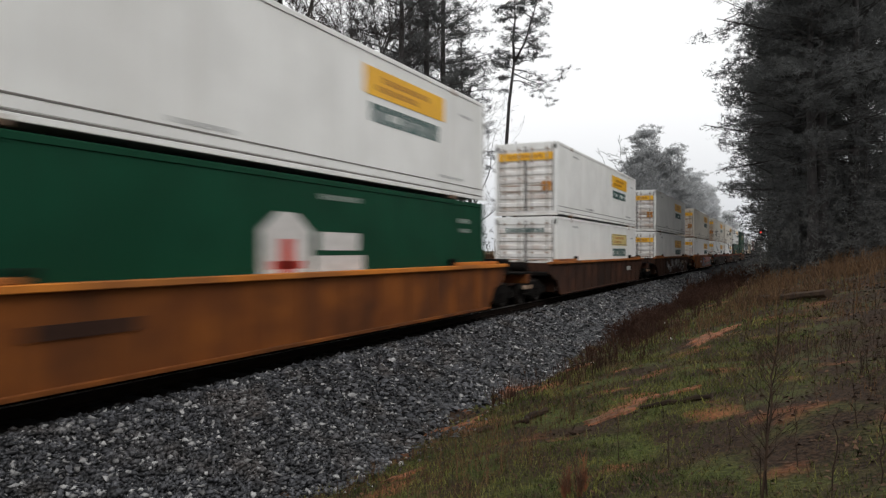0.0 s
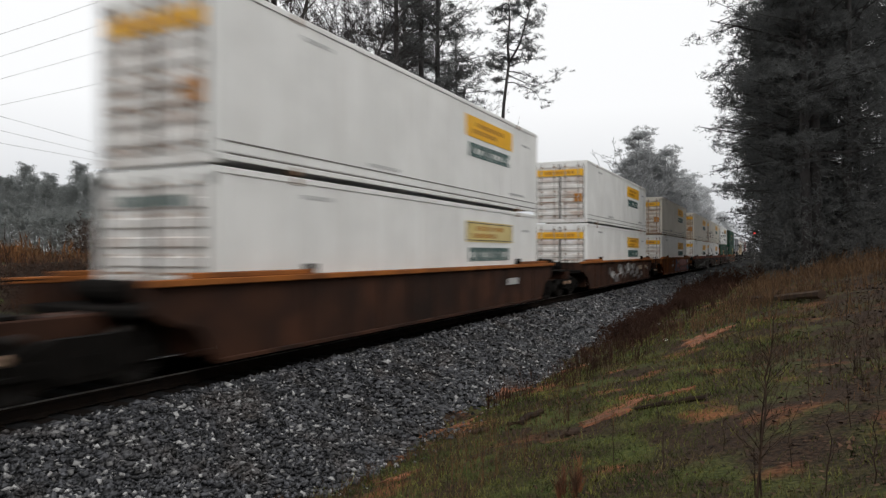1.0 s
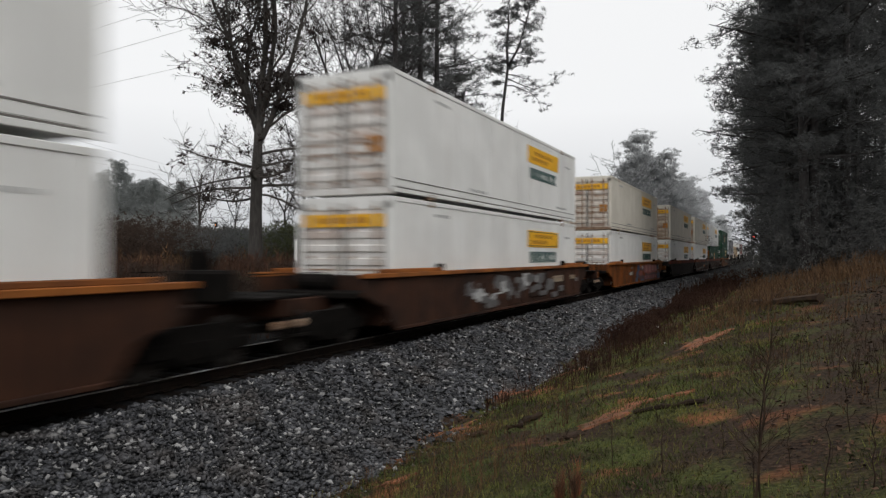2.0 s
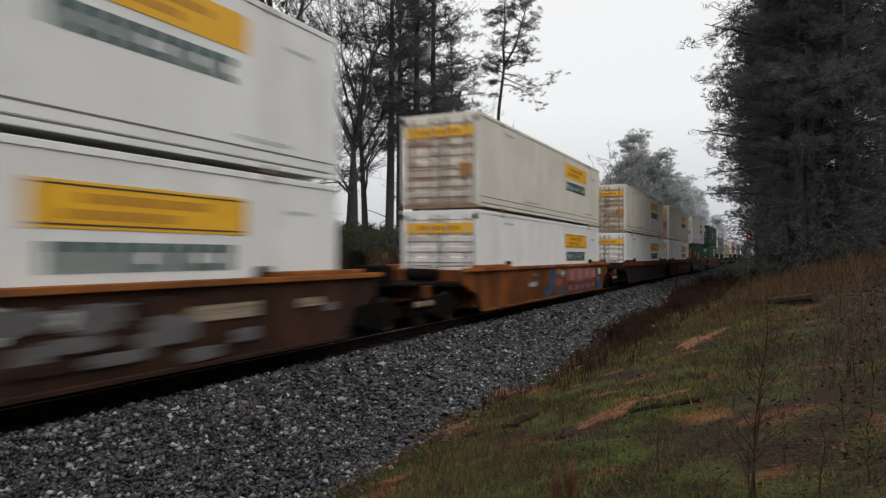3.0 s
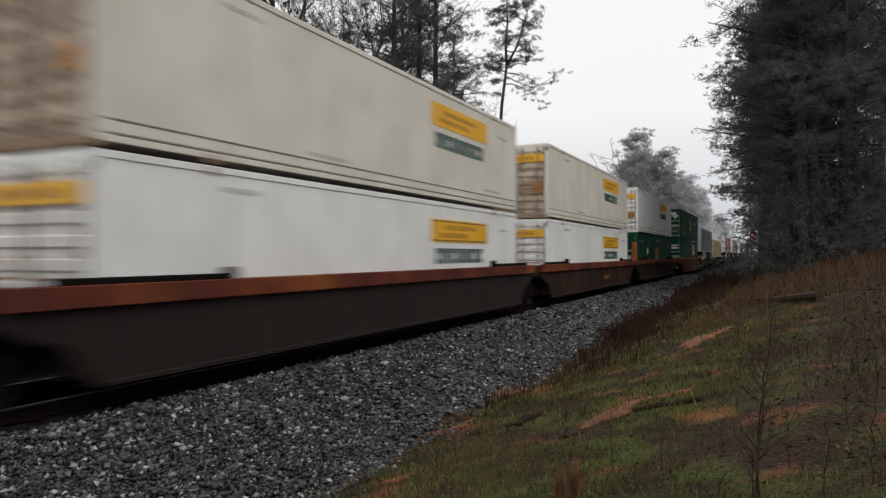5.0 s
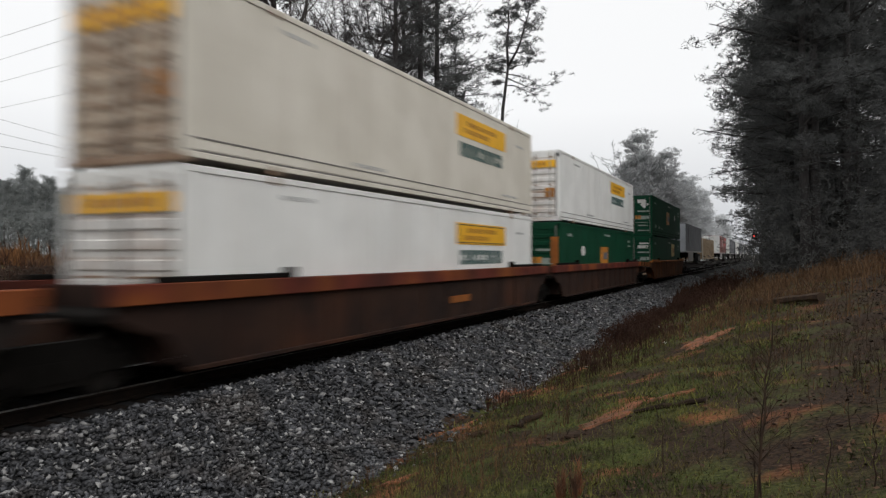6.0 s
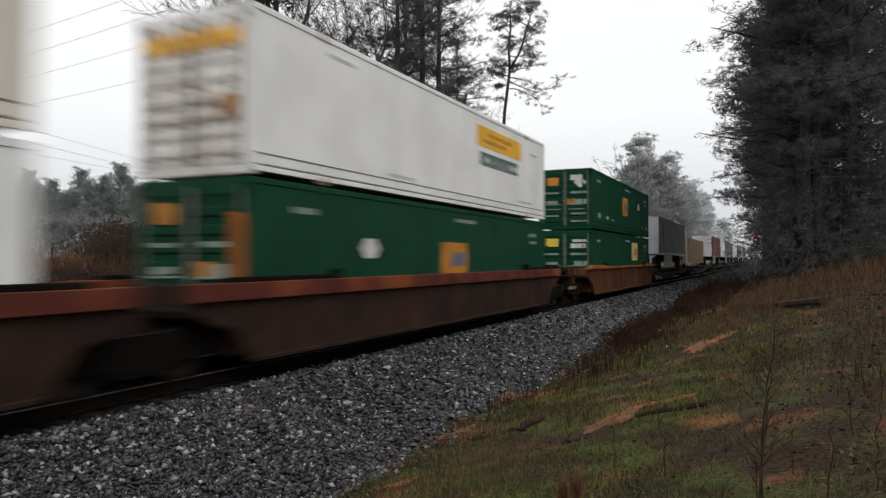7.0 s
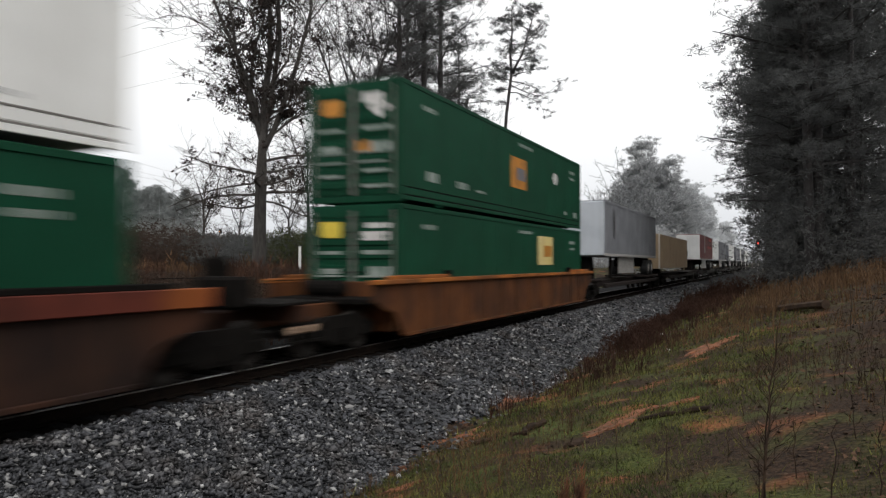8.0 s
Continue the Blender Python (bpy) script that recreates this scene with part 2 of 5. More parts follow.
GRASSM = surface("short_winter_grass", (0.040, 0.054, 0.013), (0.130, 0.128, 0.032), 1.6, 0.8, 0.0, spread=0.8, spec=0.2, third=(0.080, 0.052, 0.028), third_amt=0.85)
LITTER = surface("fallen_leaf_litter", (0.075, 0.042, 0.025), (0.028, 0.017, 0.012), 1.0, 0.85, 0.0, spread=0.7, spec=0.15)
CREAM_PANEL = surface("faded_data_panel", (0.30, 0.24, 0.17), (0.16, 0.11, 0.08), 2.0, 0.7, 0.1, stretch=(1, 0.4, 9))
MAUVE = surface("mauve_spray_paint", (0.085, 0.042, 0.045), (0.055, 0.03, 0.03), 3.0, 0.65, 0.05)
PALE_PINK = surface("pale_pink_spray_paint", (0.36, 0.17, 0.155), (0.28, 0.12, 0.11), 3.0, 0.6, 0.05)
DULL_RED = surface("dull_red_spray_paint", (0.24, 0.055, 0.035), (0.17, 0.04, 0.03), 3.0, 0.6, 0.05)
GREY_SPRAY = surface("grey_spray_paint", (0.13, 0.125, 0.125), (0.08, 0.075, 0.075), 3.0, 0.6, 0.05)
DRYGRASS = surface("dry_brown_weeds", (0.130, 0.076, 0.040), (0.075, 0.046, 0.028), 0.5, 0.85, 0.0, spread=0.4, spec=0.1)
RUSTWEED = surface("red_brown_weeds", (0.062, 0.031, 0.020), (0.038, 0.021, 0.015), 0.5, 0.85, 0.0, spread=0.35, spec=0.1)
STALK = surface("dark_dead_stalks", (0.035, 0.024, 0.018), (0.055, 0.036, 0.025), 3.0, 0.9, 0.0, spread=0.3, spec=0.1)
CONC = surface("grey_concrete", (0.36, 0.35, 0.33), (0.28, 0.27, 0.26), 3.0, 0.9, 0.3)
GLOW_RED = lamp_glow("red_lens", (1.0, 0.05, 0.04), 1.4)
GLOW_AMBER = lamp_glow("amber_lens", (1.0, 0.25, 0.03), 6.0)


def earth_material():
    """Bank soil: mossy green, bare red clay, brown litter, by the world place; wood shade painted in towards +x."""
    m = bpy.data.materials.new("mossy_clay_earth")
    m.use_nodes = True
    n, l = m.node_tree.nodes, m.node_tree.links
    b = n["Principled BSDF"]
    co = n.new("ShaderNodeTexCoord")

    def noise_band(sc, lo, hi, detail=6.0):
        t = n.new("ShaderNodeTexNoise")
        t.inputs["Scale"].default_value, t.inputs["Detail"].default_value = sc, detail
        l.new(co.outputs["Object"], t.inputs["Vector"])
        r = n.new("ShaderNodeMapRange")
        r.inputs[1].default_value, r.inputs[2].default_value = lo, hi
        l.new(t.outputs[0], r.inputs[0])
        return t, r.outputs[0]

    def mix(fac, a, bb):
        x = n.new("ShaderNodeMix")
        x.data_type = "RGBA"
        l.new(fac, x.inputs[0])
        for i, v in ((6, a), (7, bb)):
            if isinstance(v, tuple):
                x.inputs[i].default_value = (*v, 1)
            else:
                l.new(v, x.inputs[i])
        return x.outputs[2]

    _, f1 = noise_band(1.1, 0.47, 0.63)
    _, f2 = noise_band(0.8, 0.575, 0.68)
    tf, f3 = noise_band(22.0, 0.38, 0.64)
    soil = mix(f3, (0.016, 0.010, 0.007), (0.050, 0.030, 0.018))
    moss = mix(f3, (0.033, 0.044, 0.011), (0.084, 0.092, 0.025))
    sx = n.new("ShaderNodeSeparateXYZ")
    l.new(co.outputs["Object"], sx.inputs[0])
    # less moss and clay uphill: litter, and the wood's shade painted as dark soil
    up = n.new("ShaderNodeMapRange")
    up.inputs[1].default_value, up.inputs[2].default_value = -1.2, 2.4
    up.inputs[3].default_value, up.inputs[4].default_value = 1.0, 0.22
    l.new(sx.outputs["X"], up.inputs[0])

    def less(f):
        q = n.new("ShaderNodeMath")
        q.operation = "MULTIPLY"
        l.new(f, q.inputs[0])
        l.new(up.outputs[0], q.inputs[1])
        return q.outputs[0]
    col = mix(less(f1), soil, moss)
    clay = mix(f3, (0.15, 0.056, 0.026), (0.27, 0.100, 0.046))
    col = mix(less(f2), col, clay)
    l.new(col, b.inputs["Base Color"])
    b.inputs["Roughness"].default_value = 0.95
    b.inputs["Specular IOR Level"].default_value = 0.15
    bp = n.new("ShaderNodeBump")
    bp.inputs["Strength"].default_value, bp.inputs["Distance"].default_value = 0.6, 0.04
    l.new(tf.outputs[0], bp.inputs["Height"])
    l.new(bp.outputs[0], b.inputs["Normal"])
    return m


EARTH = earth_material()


# ---------------------------------------------------------------- mesh building
class Shape:
    """Gathers vertices and faces of one mesh."""

    def __init__(self):
        self.v, self.f = [], []

    def add(self, verts, faces):
        o = len(self.v)
        self.v.extend(verts)
        self.f.extend([tuple(i + o for i in f) for f in faces])
        return self

    def box(self, x0, x1, y0, y1, z0, z1, c=0.0):
        """A box, its edges chamfered by c."""
        if c <= 0:
            vs = [(x, y, z) for z in (z0, z1) for y in (y0, y1) for x in (x0, x1)]
            return self.add(vs, [(0, 2, 3, 1), (4, 5, 7, 6), (0, 1, 5, 4), (2, 6, 7, 3), (0, 4, 6, 2), (1, 3, 7, 5)])
        bm = bmesh.new()
        bmesh.ops.create_cube(bm, size=1)
        for v in bm.verts:
            v.co = ((x0 + x1) / 2 + v.co.x * (x1 - x0), (y0 + y1) / 2 + v.co.y * (y1 - y0), (z0 + z1) / 2 + v.co.z * (z1 - z0))
        bmesh.ops.bevel(bm, geom=bm.edges[:], offset=c, segments=1, affect="EDGES")
        bm.verts.index_update()
        self.add([v.co[:] for v in bm.verts], [tuple(v.index for v in f.verts) for f in bm.faces])
        bm.free()
        return self

    def prism(self, outline, axis, a, b):
        """An outline of (u, w) drawn out from a to b along the axis: u, w are the two others in order."""
        n = len(outline)

        def at(u, w, s):
            return (s, u, w) if axis == "x" else (u, s, w) if axis == "y" else (u, w, s)
        vs = [at(u, w, a) for u, w in outline] + [at(u, w, b) for u, w in outline]
        fs = [tuple(range(n)), tuple(range(2 * n - 1, n - 1, -1))] + [(i, i + n, (i + 1) % n + n, (i + 1) % n) for i in range(n)]
        return self.add(vs, fs)

    def tube(self, pts, radii, n=6, cap=True):
        pts = [Vector(p) for p in pts]
        rings = []
        for i, p in enumerate(pts):
            d = (pts[min(i + 1, len(pts) - 1)] - pts[max(i - 1, 0)]).normalized()
            u = d.cross(Vector((0.31, 0.95, 0.05)))
            if u.length < 0.05:
                u = d.cross(Vector((1, 0, 0)))
            u.normalize()
            w = d.cross(u)
            r = radii[i]
            rings.append([(p + u * (r * math.cos(6.2832 * k / n)) + w * (r * math.sin(6.2832 * k / n)))[:] for k in range(n)])
        fs = [(i * n + k, i * n + (k + 1) % n, (i + 1) * n + (k + 1) % n, (i + 1) * n + k) for i in range(len(pts) - 1) for k in range(n)]
        if cap:
            fs += [tuple(range(n - 1, -1, -1)), tuple(range((len(pts) - 1) * n, len(pts) * n))]
        return self.add([v for r in rings for v in r], fs)

    def disc(self, x, y, z, axis, profile, n=20):
        """A turned body round an axis through (x, y, z): profile of (along, radius)."""
        vs, fs = [], []
        for s, r in profile:
            for k in range(n):
                a, b = r * math.cos(6.2832 * k / n), r * math.sin(6.2832 * k / n)
                vs.append((x + s, y + a, z + b) if axis == "x" else (x + a, y + s, z + b) if axis == "y" else (x + a, y + b, z + s))
        m = len(profile)
        fs = [(i * n + k, i * n + (k + 1) % n, (i + 1) * n + (k + 1) % n, (i + 1) * n + k) for i in range(m - 1) for k in range(n)]
        fs += [tuple(range(n - 1, -1, -1)), tuple(range((m - 1) * n, m * n))]
        return self.add(vs, fs)

    def mesh(self, name, material, smooth=False):
        me = bpy.data.meshes.new(name)
        me.from_pydata(self.v, [], self.f)
        me.materials.append(material)
        if smooth:
            me.polygons.foreach_set("use_smooth", [True] * len(me.polygons))
        me.update()
        return me


def part(name, shape, material, parent=None, label="", smooth=False, kind=""):
    ob = new(name, shape.mesh(name, material, smooth))
    ob.parent = parent
    return tagged(ob, label, kind=kind)


def share(name, mesh, parent, m=None):
    ob = new(name, mesh)
    ob.parent = parent
    if m is not None:
        ob.matrix_basis = m
    return ob


def big_mesh(name, verts, faces, material):
    """A large mesh from arrays; every face has as many corners as faces has columns."""
    me = bpy.data.meshes.new(name)
    k = faces.shape[1]
    me.vertices.add(len(verts))
    me.vertices.foreach_set("co", verts.astype(np.float32).ravel())
    me.loops.add(faces.size)
    me.loops.foreach_set("vertex_index", faces.astype(np.int32).ravel())
    me.polygons.add(len(faces))
    me.polygons.foreach_set("loop_start", np.arange(0, faces.size, k, dtype=np.int32))
    me.materials.append(material)
    me.update(calc_edges=True)
    me.validate()
    return me


# ---------------------------------------------------------------- ground
TRACK = -9.10          # centre line; rail tops at z = 0
SHOULDER, TOE, TOE_Z = -7.45, -4.93, -1.07
RNG = np.random.default_rng(7)


def ground_z(x, y):
    """Height of the ground sheet."""
    a = x - TRACK
    k = np.clip((a - 1.65) / (TOE - SHOULDER), 0, 1)
    right = -0.205 + (TOE_Z + 0.205) * k
    bank = np.clip(x - TOE, 0, None)
    right = right + 0.27 * np.clip(bank, 0, 13) + 0.05 * np.clip(bank - 13, 0, 60)
    kl = np.clip((-a - 1.65) / 2.0, 0, 1)
    left = -0.205 - 0.485 * kl + 1.75 * np.clip((-a - 4.2) / 6.0, 0, 1) + 0.004 * np.clip(-a - 10, 0, 200)
    z = np.where(a > 0, right, left)
    rough = np.clip((np.abs(a) - 4.6) / 3.0, 0, 1)
    wave = 0.10 * np.sin(0.9 * x + 0.35 * y) * np.sin(0.55 * y + 0.8) + 0.05 * np.sin(2.3 * x + 1.1) * np.sin(1.9 * y)
    return z + rough * wave


def toe_x(y):
    """The ragged lower edge of the ballast."""
    return TOE - 0.02 + 0.20 * np.sin(0.83 * y + 1.0) + 0.10 * np.sin(2.7 * y) + 0.05 * np.sin(7.1 * y + 2.0)


def gz(x, y):
    return float(ground_z(np.array([float(x)]), np.array([float(y)]))[0])


def ground():
    xs = np.unique(np.concatenate([np.linspace(-900, -60, 12), np.linspace(-60, -20, 17), np.linspace(-20, 14, 137),
                                   np.linspace(14, 60, 20), np.linspace(60, 900, 12)]))
    ys = np.unique(np.concatenate([np.linspace(-300, -10, 20), np.linspace(-10, 50, 130), np.linspace(50, 150, 45), np.linspace(150, 1500, 30)]))
    X, Y = np.meshgrid(xs, ys)
    Z = ground_z(X, Y)
    nx, ny = len(xs), len(ys)
    v = np.stack([X.ravel(), Y.ravel(), Z.ravel()], 1)
    i = (np.arange(ny - 1)[:, None] * nx + np.arange(nx - 1)[None, :]).ravel()
    f = np.stack([i, i + 1, i + nx + 1, i + nx], 1)
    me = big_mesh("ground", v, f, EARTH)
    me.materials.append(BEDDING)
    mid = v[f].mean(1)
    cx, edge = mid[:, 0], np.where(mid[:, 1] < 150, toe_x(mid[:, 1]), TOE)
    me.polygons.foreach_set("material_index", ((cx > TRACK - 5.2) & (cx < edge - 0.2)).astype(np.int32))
    me.polygons.foreach_set("use_smooth", np.ones(len(f), dtype=bool))
    tagged(new("ground", me), "railway cutting of mossy red clay with a grey ballast bed", "ground", kind="structure")


ground()

def ballast():
    """Loose crushed stones on the shoulder slope, denser and finer close by."""
    plain, pale = ([], [], [0]), ([], [], [0])
    octa = np.array([(1, 0, 0), (0, 1, 0), (-1, 0, 0), (0, -1, 0), (0, 0, 1), (0, 0, -1)], dtype=float)
    octa_f = np.array([(0, 1, 4), (1, 2, 4), (2, 3, 4), (3, 0, 4), (1, 0, 5), (2, 1, 5), (3, 2, 5), (0, 3, 5)])
    for y0, y1, per, size in ((-8.0, 2.0, 260, 0.045), (2.0, 9, 1200, 0.032), (9, 18, 950, 0.033), (18, 34, 620, 0.036), (34, 75, 260, 0.045)):
        base, tri = octa, octa_f
        if y0 > 8 or y0 < 0:
            tri = tri[:4]
        nv = len(base)
        n = int((y1 - y0) * 3.2 * per)
        y = RNG.uniform(y0, y1, n)
        x = TRACK + 1.25 + (toe_x(y) - TRACK - 1.25) * RNG.random(n) + np.abs(RNG.normal(0, 0.16, n)) * (RNG.random(n) < 0.12) * 2
        s = np.minimum(size * RNG.lognormal(-0.05, 0.36, n), size * 1.9)
        sc = s[:, None] * RNG.uniform(0.55, 1.2, (n, 3)) * np.array([1.35, 0.85, 0.62])
        v = base[None] * RNG.uniform(0.5, 1.45, (n, nv, 1)) * sc[:, None, :]
        a, b = RNG.uniform(0, 6.283, n), RNG.normal(0, 0.9, n)
        ca, sa, cb, sb = np.cos(a), np.sin(a), np.cos(b), np.sin(b)
        yy, zz = v[:, :, 1] * cb[:, None] - v[:, :, 2] * sb[:, None], v[:, :, 1] * sb[:, None] + v[:, :, 2] * cb[:, None]
        xx = v[:, :, 0] * ca[:, None] - yy * sa[:, None]
        yy = v[:, :, 0] * sa[:, None] + yy * ca[:, None]
        z = ground_z(x, y) + s * RNG.uniform(-0.25, 0.95, n)
        v = np.stack([xx + x[:, None], yy + y[:, None], zz + z[:, None]], 2)
        pick = RNG.random(n) < (0.12 if y0 < 20 else 0.07)
        for store, sel in ((plain, ~pick), (pale, pick)):
            m = int(sel.sum())
            store[1].append((tri[None] + (np.arange(m) * nv)[:, None, None]).reshape(-1, 3) + store[2][0])
            store[0].append(v[sel].reshape(-1, 3))
            store[2][0] += m * nv
    for name, store, mat, lab in (("ballast_stones", plain, STONE, "grey crushed granite ballast on the track shoulder"), ("pale_ballast_stones", pale, PALE_STONE, "scattered pale ballast stones")):
        ob = new(name, big_mesh(name, np.concatenate(store[0]), np.concatenate(store[1]), mat))
        tagged(ob, lab, "gravel", kind="stuff")


ballast()


def track():
    root = tagged(new("railway_track"), "single track of worn steel rails on dark ties", "track", kind="structure")
    root.location = (TRACK, 0, 0)
    prof = [(-0.075, -0.17), (0.075, -0.17), (0.075, -0.155), (0.012, -0.14), (0.012, -0.045), (0.036, -0.035), (0.036, -0.004), (0.03, 0.0),
            (-0.03, 0.0), (-0.036, -0.004), (-0.036, -0.035), (-0.012, -0.045), (-0.012, -0.14), (-0.075, -0.155)]
    for s in (-0.755, 0.755):
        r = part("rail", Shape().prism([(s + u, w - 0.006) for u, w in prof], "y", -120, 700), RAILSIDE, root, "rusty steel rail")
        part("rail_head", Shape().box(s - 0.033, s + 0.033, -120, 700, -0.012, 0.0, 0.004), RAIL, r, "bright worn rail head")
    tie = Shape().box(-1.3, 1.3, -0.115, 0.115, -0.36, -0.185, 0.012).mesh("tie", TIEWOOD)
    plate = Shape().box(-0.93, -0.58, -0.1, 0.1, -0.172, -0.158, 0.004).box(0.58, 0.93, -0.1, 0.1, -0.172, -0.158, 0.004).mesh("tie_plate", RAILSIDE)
    for i in range(200):
        y = -10 + i * 0.52
        t = share("tie", tie, root, pose(random.uniform(-0.05, 0.05), y + random.uniform(-0.02, 0.02), random.uniform(-0.01, 0.004), 0, 0, random.uniform(-1, 1)))
        share("tie_plate", plate, t)


track()


# ---------------------------------------------------------------- the train
SPEED, GAIN = 17.979, 0.0375          # the train gathers speed slightly
MOVERS = []          # thing, x, y at the start, z
WHEELS = []
L, W, H = 16.15, 2.59, 2.90
HW = W / 2


def mover(ob, y, z):
    ob.location = (TRACK, y, z)
    MOVERS.append((ob, y, z))
    return ob


def bars(shape, y0, y1, z0, z1, x, n, seed, gap=0.28, t=0.006):
    """A row of n upright letter-like bars of uneven width on the side face."""
    r = random.Random(seed)
    step = (y1 - y0) / n
    for i in range(n):
        a = y0 + i * step
        wd = step * (1 - gap) * r.uniform(0.75, 1.0)
        shape.box(x - 0.01, x + t, a, a + wd, z0, z1)
    return shape


def shell(root, paint, dirty):
    """Walls, rails, castings of a 53-foot box."""
    part("body", Shape().box(-HW + 0.02, HW - 0.02, 0.05, L - 0.05, 0.12, H - 0.03, 0.012), paint, root)
    seams = Shape()
    for i in range(1, 13):
        y = i * L / 13
        seams.box(HW - 0.021, HW - 0.016, y - 0.018, y + 0.018, 0.42, H - 0.16)
    part("side_seam", seams, paint, root, kind="stuff")
    # dark strips paint the shaded grooves between the bottom rail bands
    for z in (0.19, 0.385):
        part("seal_strip", Shape().box(HW - 0.03, HW - 0.006, 0.05, L - 0.05, z - 0.013, z + 0.013), BLACK if paint is GREEN else SEAL_SHADE, root, "thin dark strip standing for a shaded groove")
    for s in (-1, 1):
        a, b = sorted((s * (HW - 0.045), s * HW))
        part("top_rail", Shape().box(a, b, 0.0, L, H - 0.11, H, 0.01), paint, root)
        part("bottom_rail", Shape().box(a, b, 0.0, L, 0.075, 0.17, 0.01).box(a, b - 0.012 * s, 0.0, L, 0.21, 0.37, 0.008), paint, root)
        for y in (0.0, L - 0.16):
            a, b = sorted((s * (HW - 0.16), s * (HW - 0.002)))
            part("corner_post", Shape().box(a, b, y, y + 0.16, 0.1, H - 0.1, 0.012), paint, root)
        for y in (1.98, L - 1.98 - 0.18):
            for z in (0.0, H - 0.15):
                a, b = sorted((s * (HW - 0.17), s * (HW + 0.003)))
                part("corner_casting", Shape().box(a, b, y, y + 0.18, z, z + 0.15, 0.014), dirty, root)
    part("roof", Shape().box(-HW + 0.04, HW - 0.04, 0.04, L - 0.04, H - 0.035, H - 0.012, 0.006), paint, root)


def doors(root, paint, hardware, n_ribs=5, sticker=False, rusty=False, header=None, rods=GALV):
    """The end that faces forward: two ribbed leaves with locking bars."""
    for s in (-1, 1):
        a, b = sorted((s * 0.02, s * (HW - 0.165)))
        d = part("door", Shape().box(a, b, 0.02, 0.07, 0.2, H - 0.14, 0.01), paint, root, "ribbed door leaf")
        for i in range(n_ribs):
            z = 0.34 + i * (H - 0.7) / n_ribs
            part("rib", Shape().prism([(0.025, z), (-0.02, z + 0.04), (-0.02, z + 0.17), (0.025, z + 0.20)], "x", a + 0.05, b - 0.05), paint, d)
        for k, xx in enumerate((a + 0.22 * (b - a), a + 0.78 * (b - a))):
            bar = part("locking_bar", Shape().tube([(xx, -0.045, 0.16), (xx, -0.045, H - 0.12)], [0.03 if rusty else 0.022] * 2, 6), hardware if rusty else rods, d, "rusty locking bar" if rusty else "galvanised locking bar")
            hs = Shape()
            for z in (0.28, 0.85, 1.45, 2.1, 2.6):
                hs.box(xx - 0.05, xx + 0.05, -0.06, 0.03, z, z + 0.07, 0.008)
            part("bar_bracket", hs, rods if rods is not GALV else hardware, bar, kind="stuff")
        hh = Shape()
        for z in (0.95, 1.18):
            hh.box(a + 0.12 * (b - a), a + 0.85 * (b - a), -0.055, -0.035, z, z + 0.045, 0.006)
        part("door_handle", hh, hardware, d, "rusty latch handles", kind="stuff")
        for xx in (a, b):
            x0 = xx - 0.035 if xx > (a + b) / 2 else xx
            part("door_gasket", Shape().box(x0, x0 + 0.035, -0.012, 0.03, 0.2, H - 0.14), SEAL_SHADE, d, "dark rubber door gasket")
    part("end_sill", Shape().box(-HW + 0.01, HW - 0.01, 0.0, 0.12, 0.02, 0.17, 0.012), hardware if rusty else paint, root)
    if sticker:
        part("door_placard", Shape().box(0.68, 1.06, -0.035, -0.005, 0.98, 1.36), ORANGE_STICKER, root, "orange door placard")
    part("end_header", Shape().box(-HW + 0.01, HW - 0.01, 0.0, 0.1, H - 0.30, H, 0.012), header or paint, root)


def white_box(name, paint, banner=YELLOW, door_banner=True, dirty=DIRT_DOOR, seed=0, label="", drop=0.0, door=None):
    root = new(name)
    tagged(root, label, "shipping container", "stacked containers")
    shell(root, paint, dirty)
    doors(root, door or GRIMY_WHITE, dirty, 7, drop == 0, door is not None, paint)
    z0 = 1.93 if drop == 0 else 2.12 - drop          # lower edge of the banner
    y0, y1, z1 = 9.72, 13.5, z0 + 0.60
    b = part("side_banner", Shape().box(HW - 0.025, HW - 0.008, y0, y1, z0, z1), banner, root, "yellow advertising banner on the side")
    sh = Shape()
    for z, a, c, n in ((z0 + 0.33, 0.75, 3.0, 9), (z0 + 0.12, 0.5, 2.4, 8)):
        bars(sh, y0 + a, y0 + c, z, z + 0.13, HW - 0.008, n, seed + n, t=0.004)
    part("banner_mark", sh, OCHRE, b, kind="stuff")
    if drop:
        fr = Shape()
        for a, c, lo, hi in ((y0 + 0.06, y1 - 0.06, z0 + 0.04, z0 + 0.065), (y0 + 0.06, y1 - 0.06, z1 - 0.065, z1 - 0.04), (y0 + 0.06, y0 + 0.085, z0 + 0.065, z1 - 0.065), (y1 - 0.085, y1 - 0.06, z0 + 0.065, z1 - 0.065)):
            fr.box(HW - 0.02, HW - 0.004, a, c, lo, hi)
        part("banner_border", fr, DARKINK, b, "thin dark border")
    # word below the banner
    part("side_lettering", wordmark(y0 + 0.23, z0 - 0.56, 0.40, 3.28, seed), TEAL, root, "dark teal block lettering", kind="stuff")
    sh = Shape()
    bars(sh, 2.3, 3.2, 2.52, 2.60, HW - 0.018, 8, seed + 3)
    bars(sh, 14.55, 15.3, 2.25, 2.32, HW - 0.018, 7, seed + 4)
    bars(sh, 4.6, 5.9, 0.45, 0.53, HW - 0.018, 11, seed + 5)
    bars(sh, 13.3, 14.7, 0.50, 0.57, HW - 0.018, 12, seed + 6)
    part("small_marking", sh, GREYINK, root, "small grey markings", kind="stuff")
    if door_banner:
        d = part("door_banner", Shape().box(-HW + 0.18, HW - 0.18, -0.028, 0.0, 2.2, 2.5), banner, root, "yellow banner across both doors")
        r = Shape()
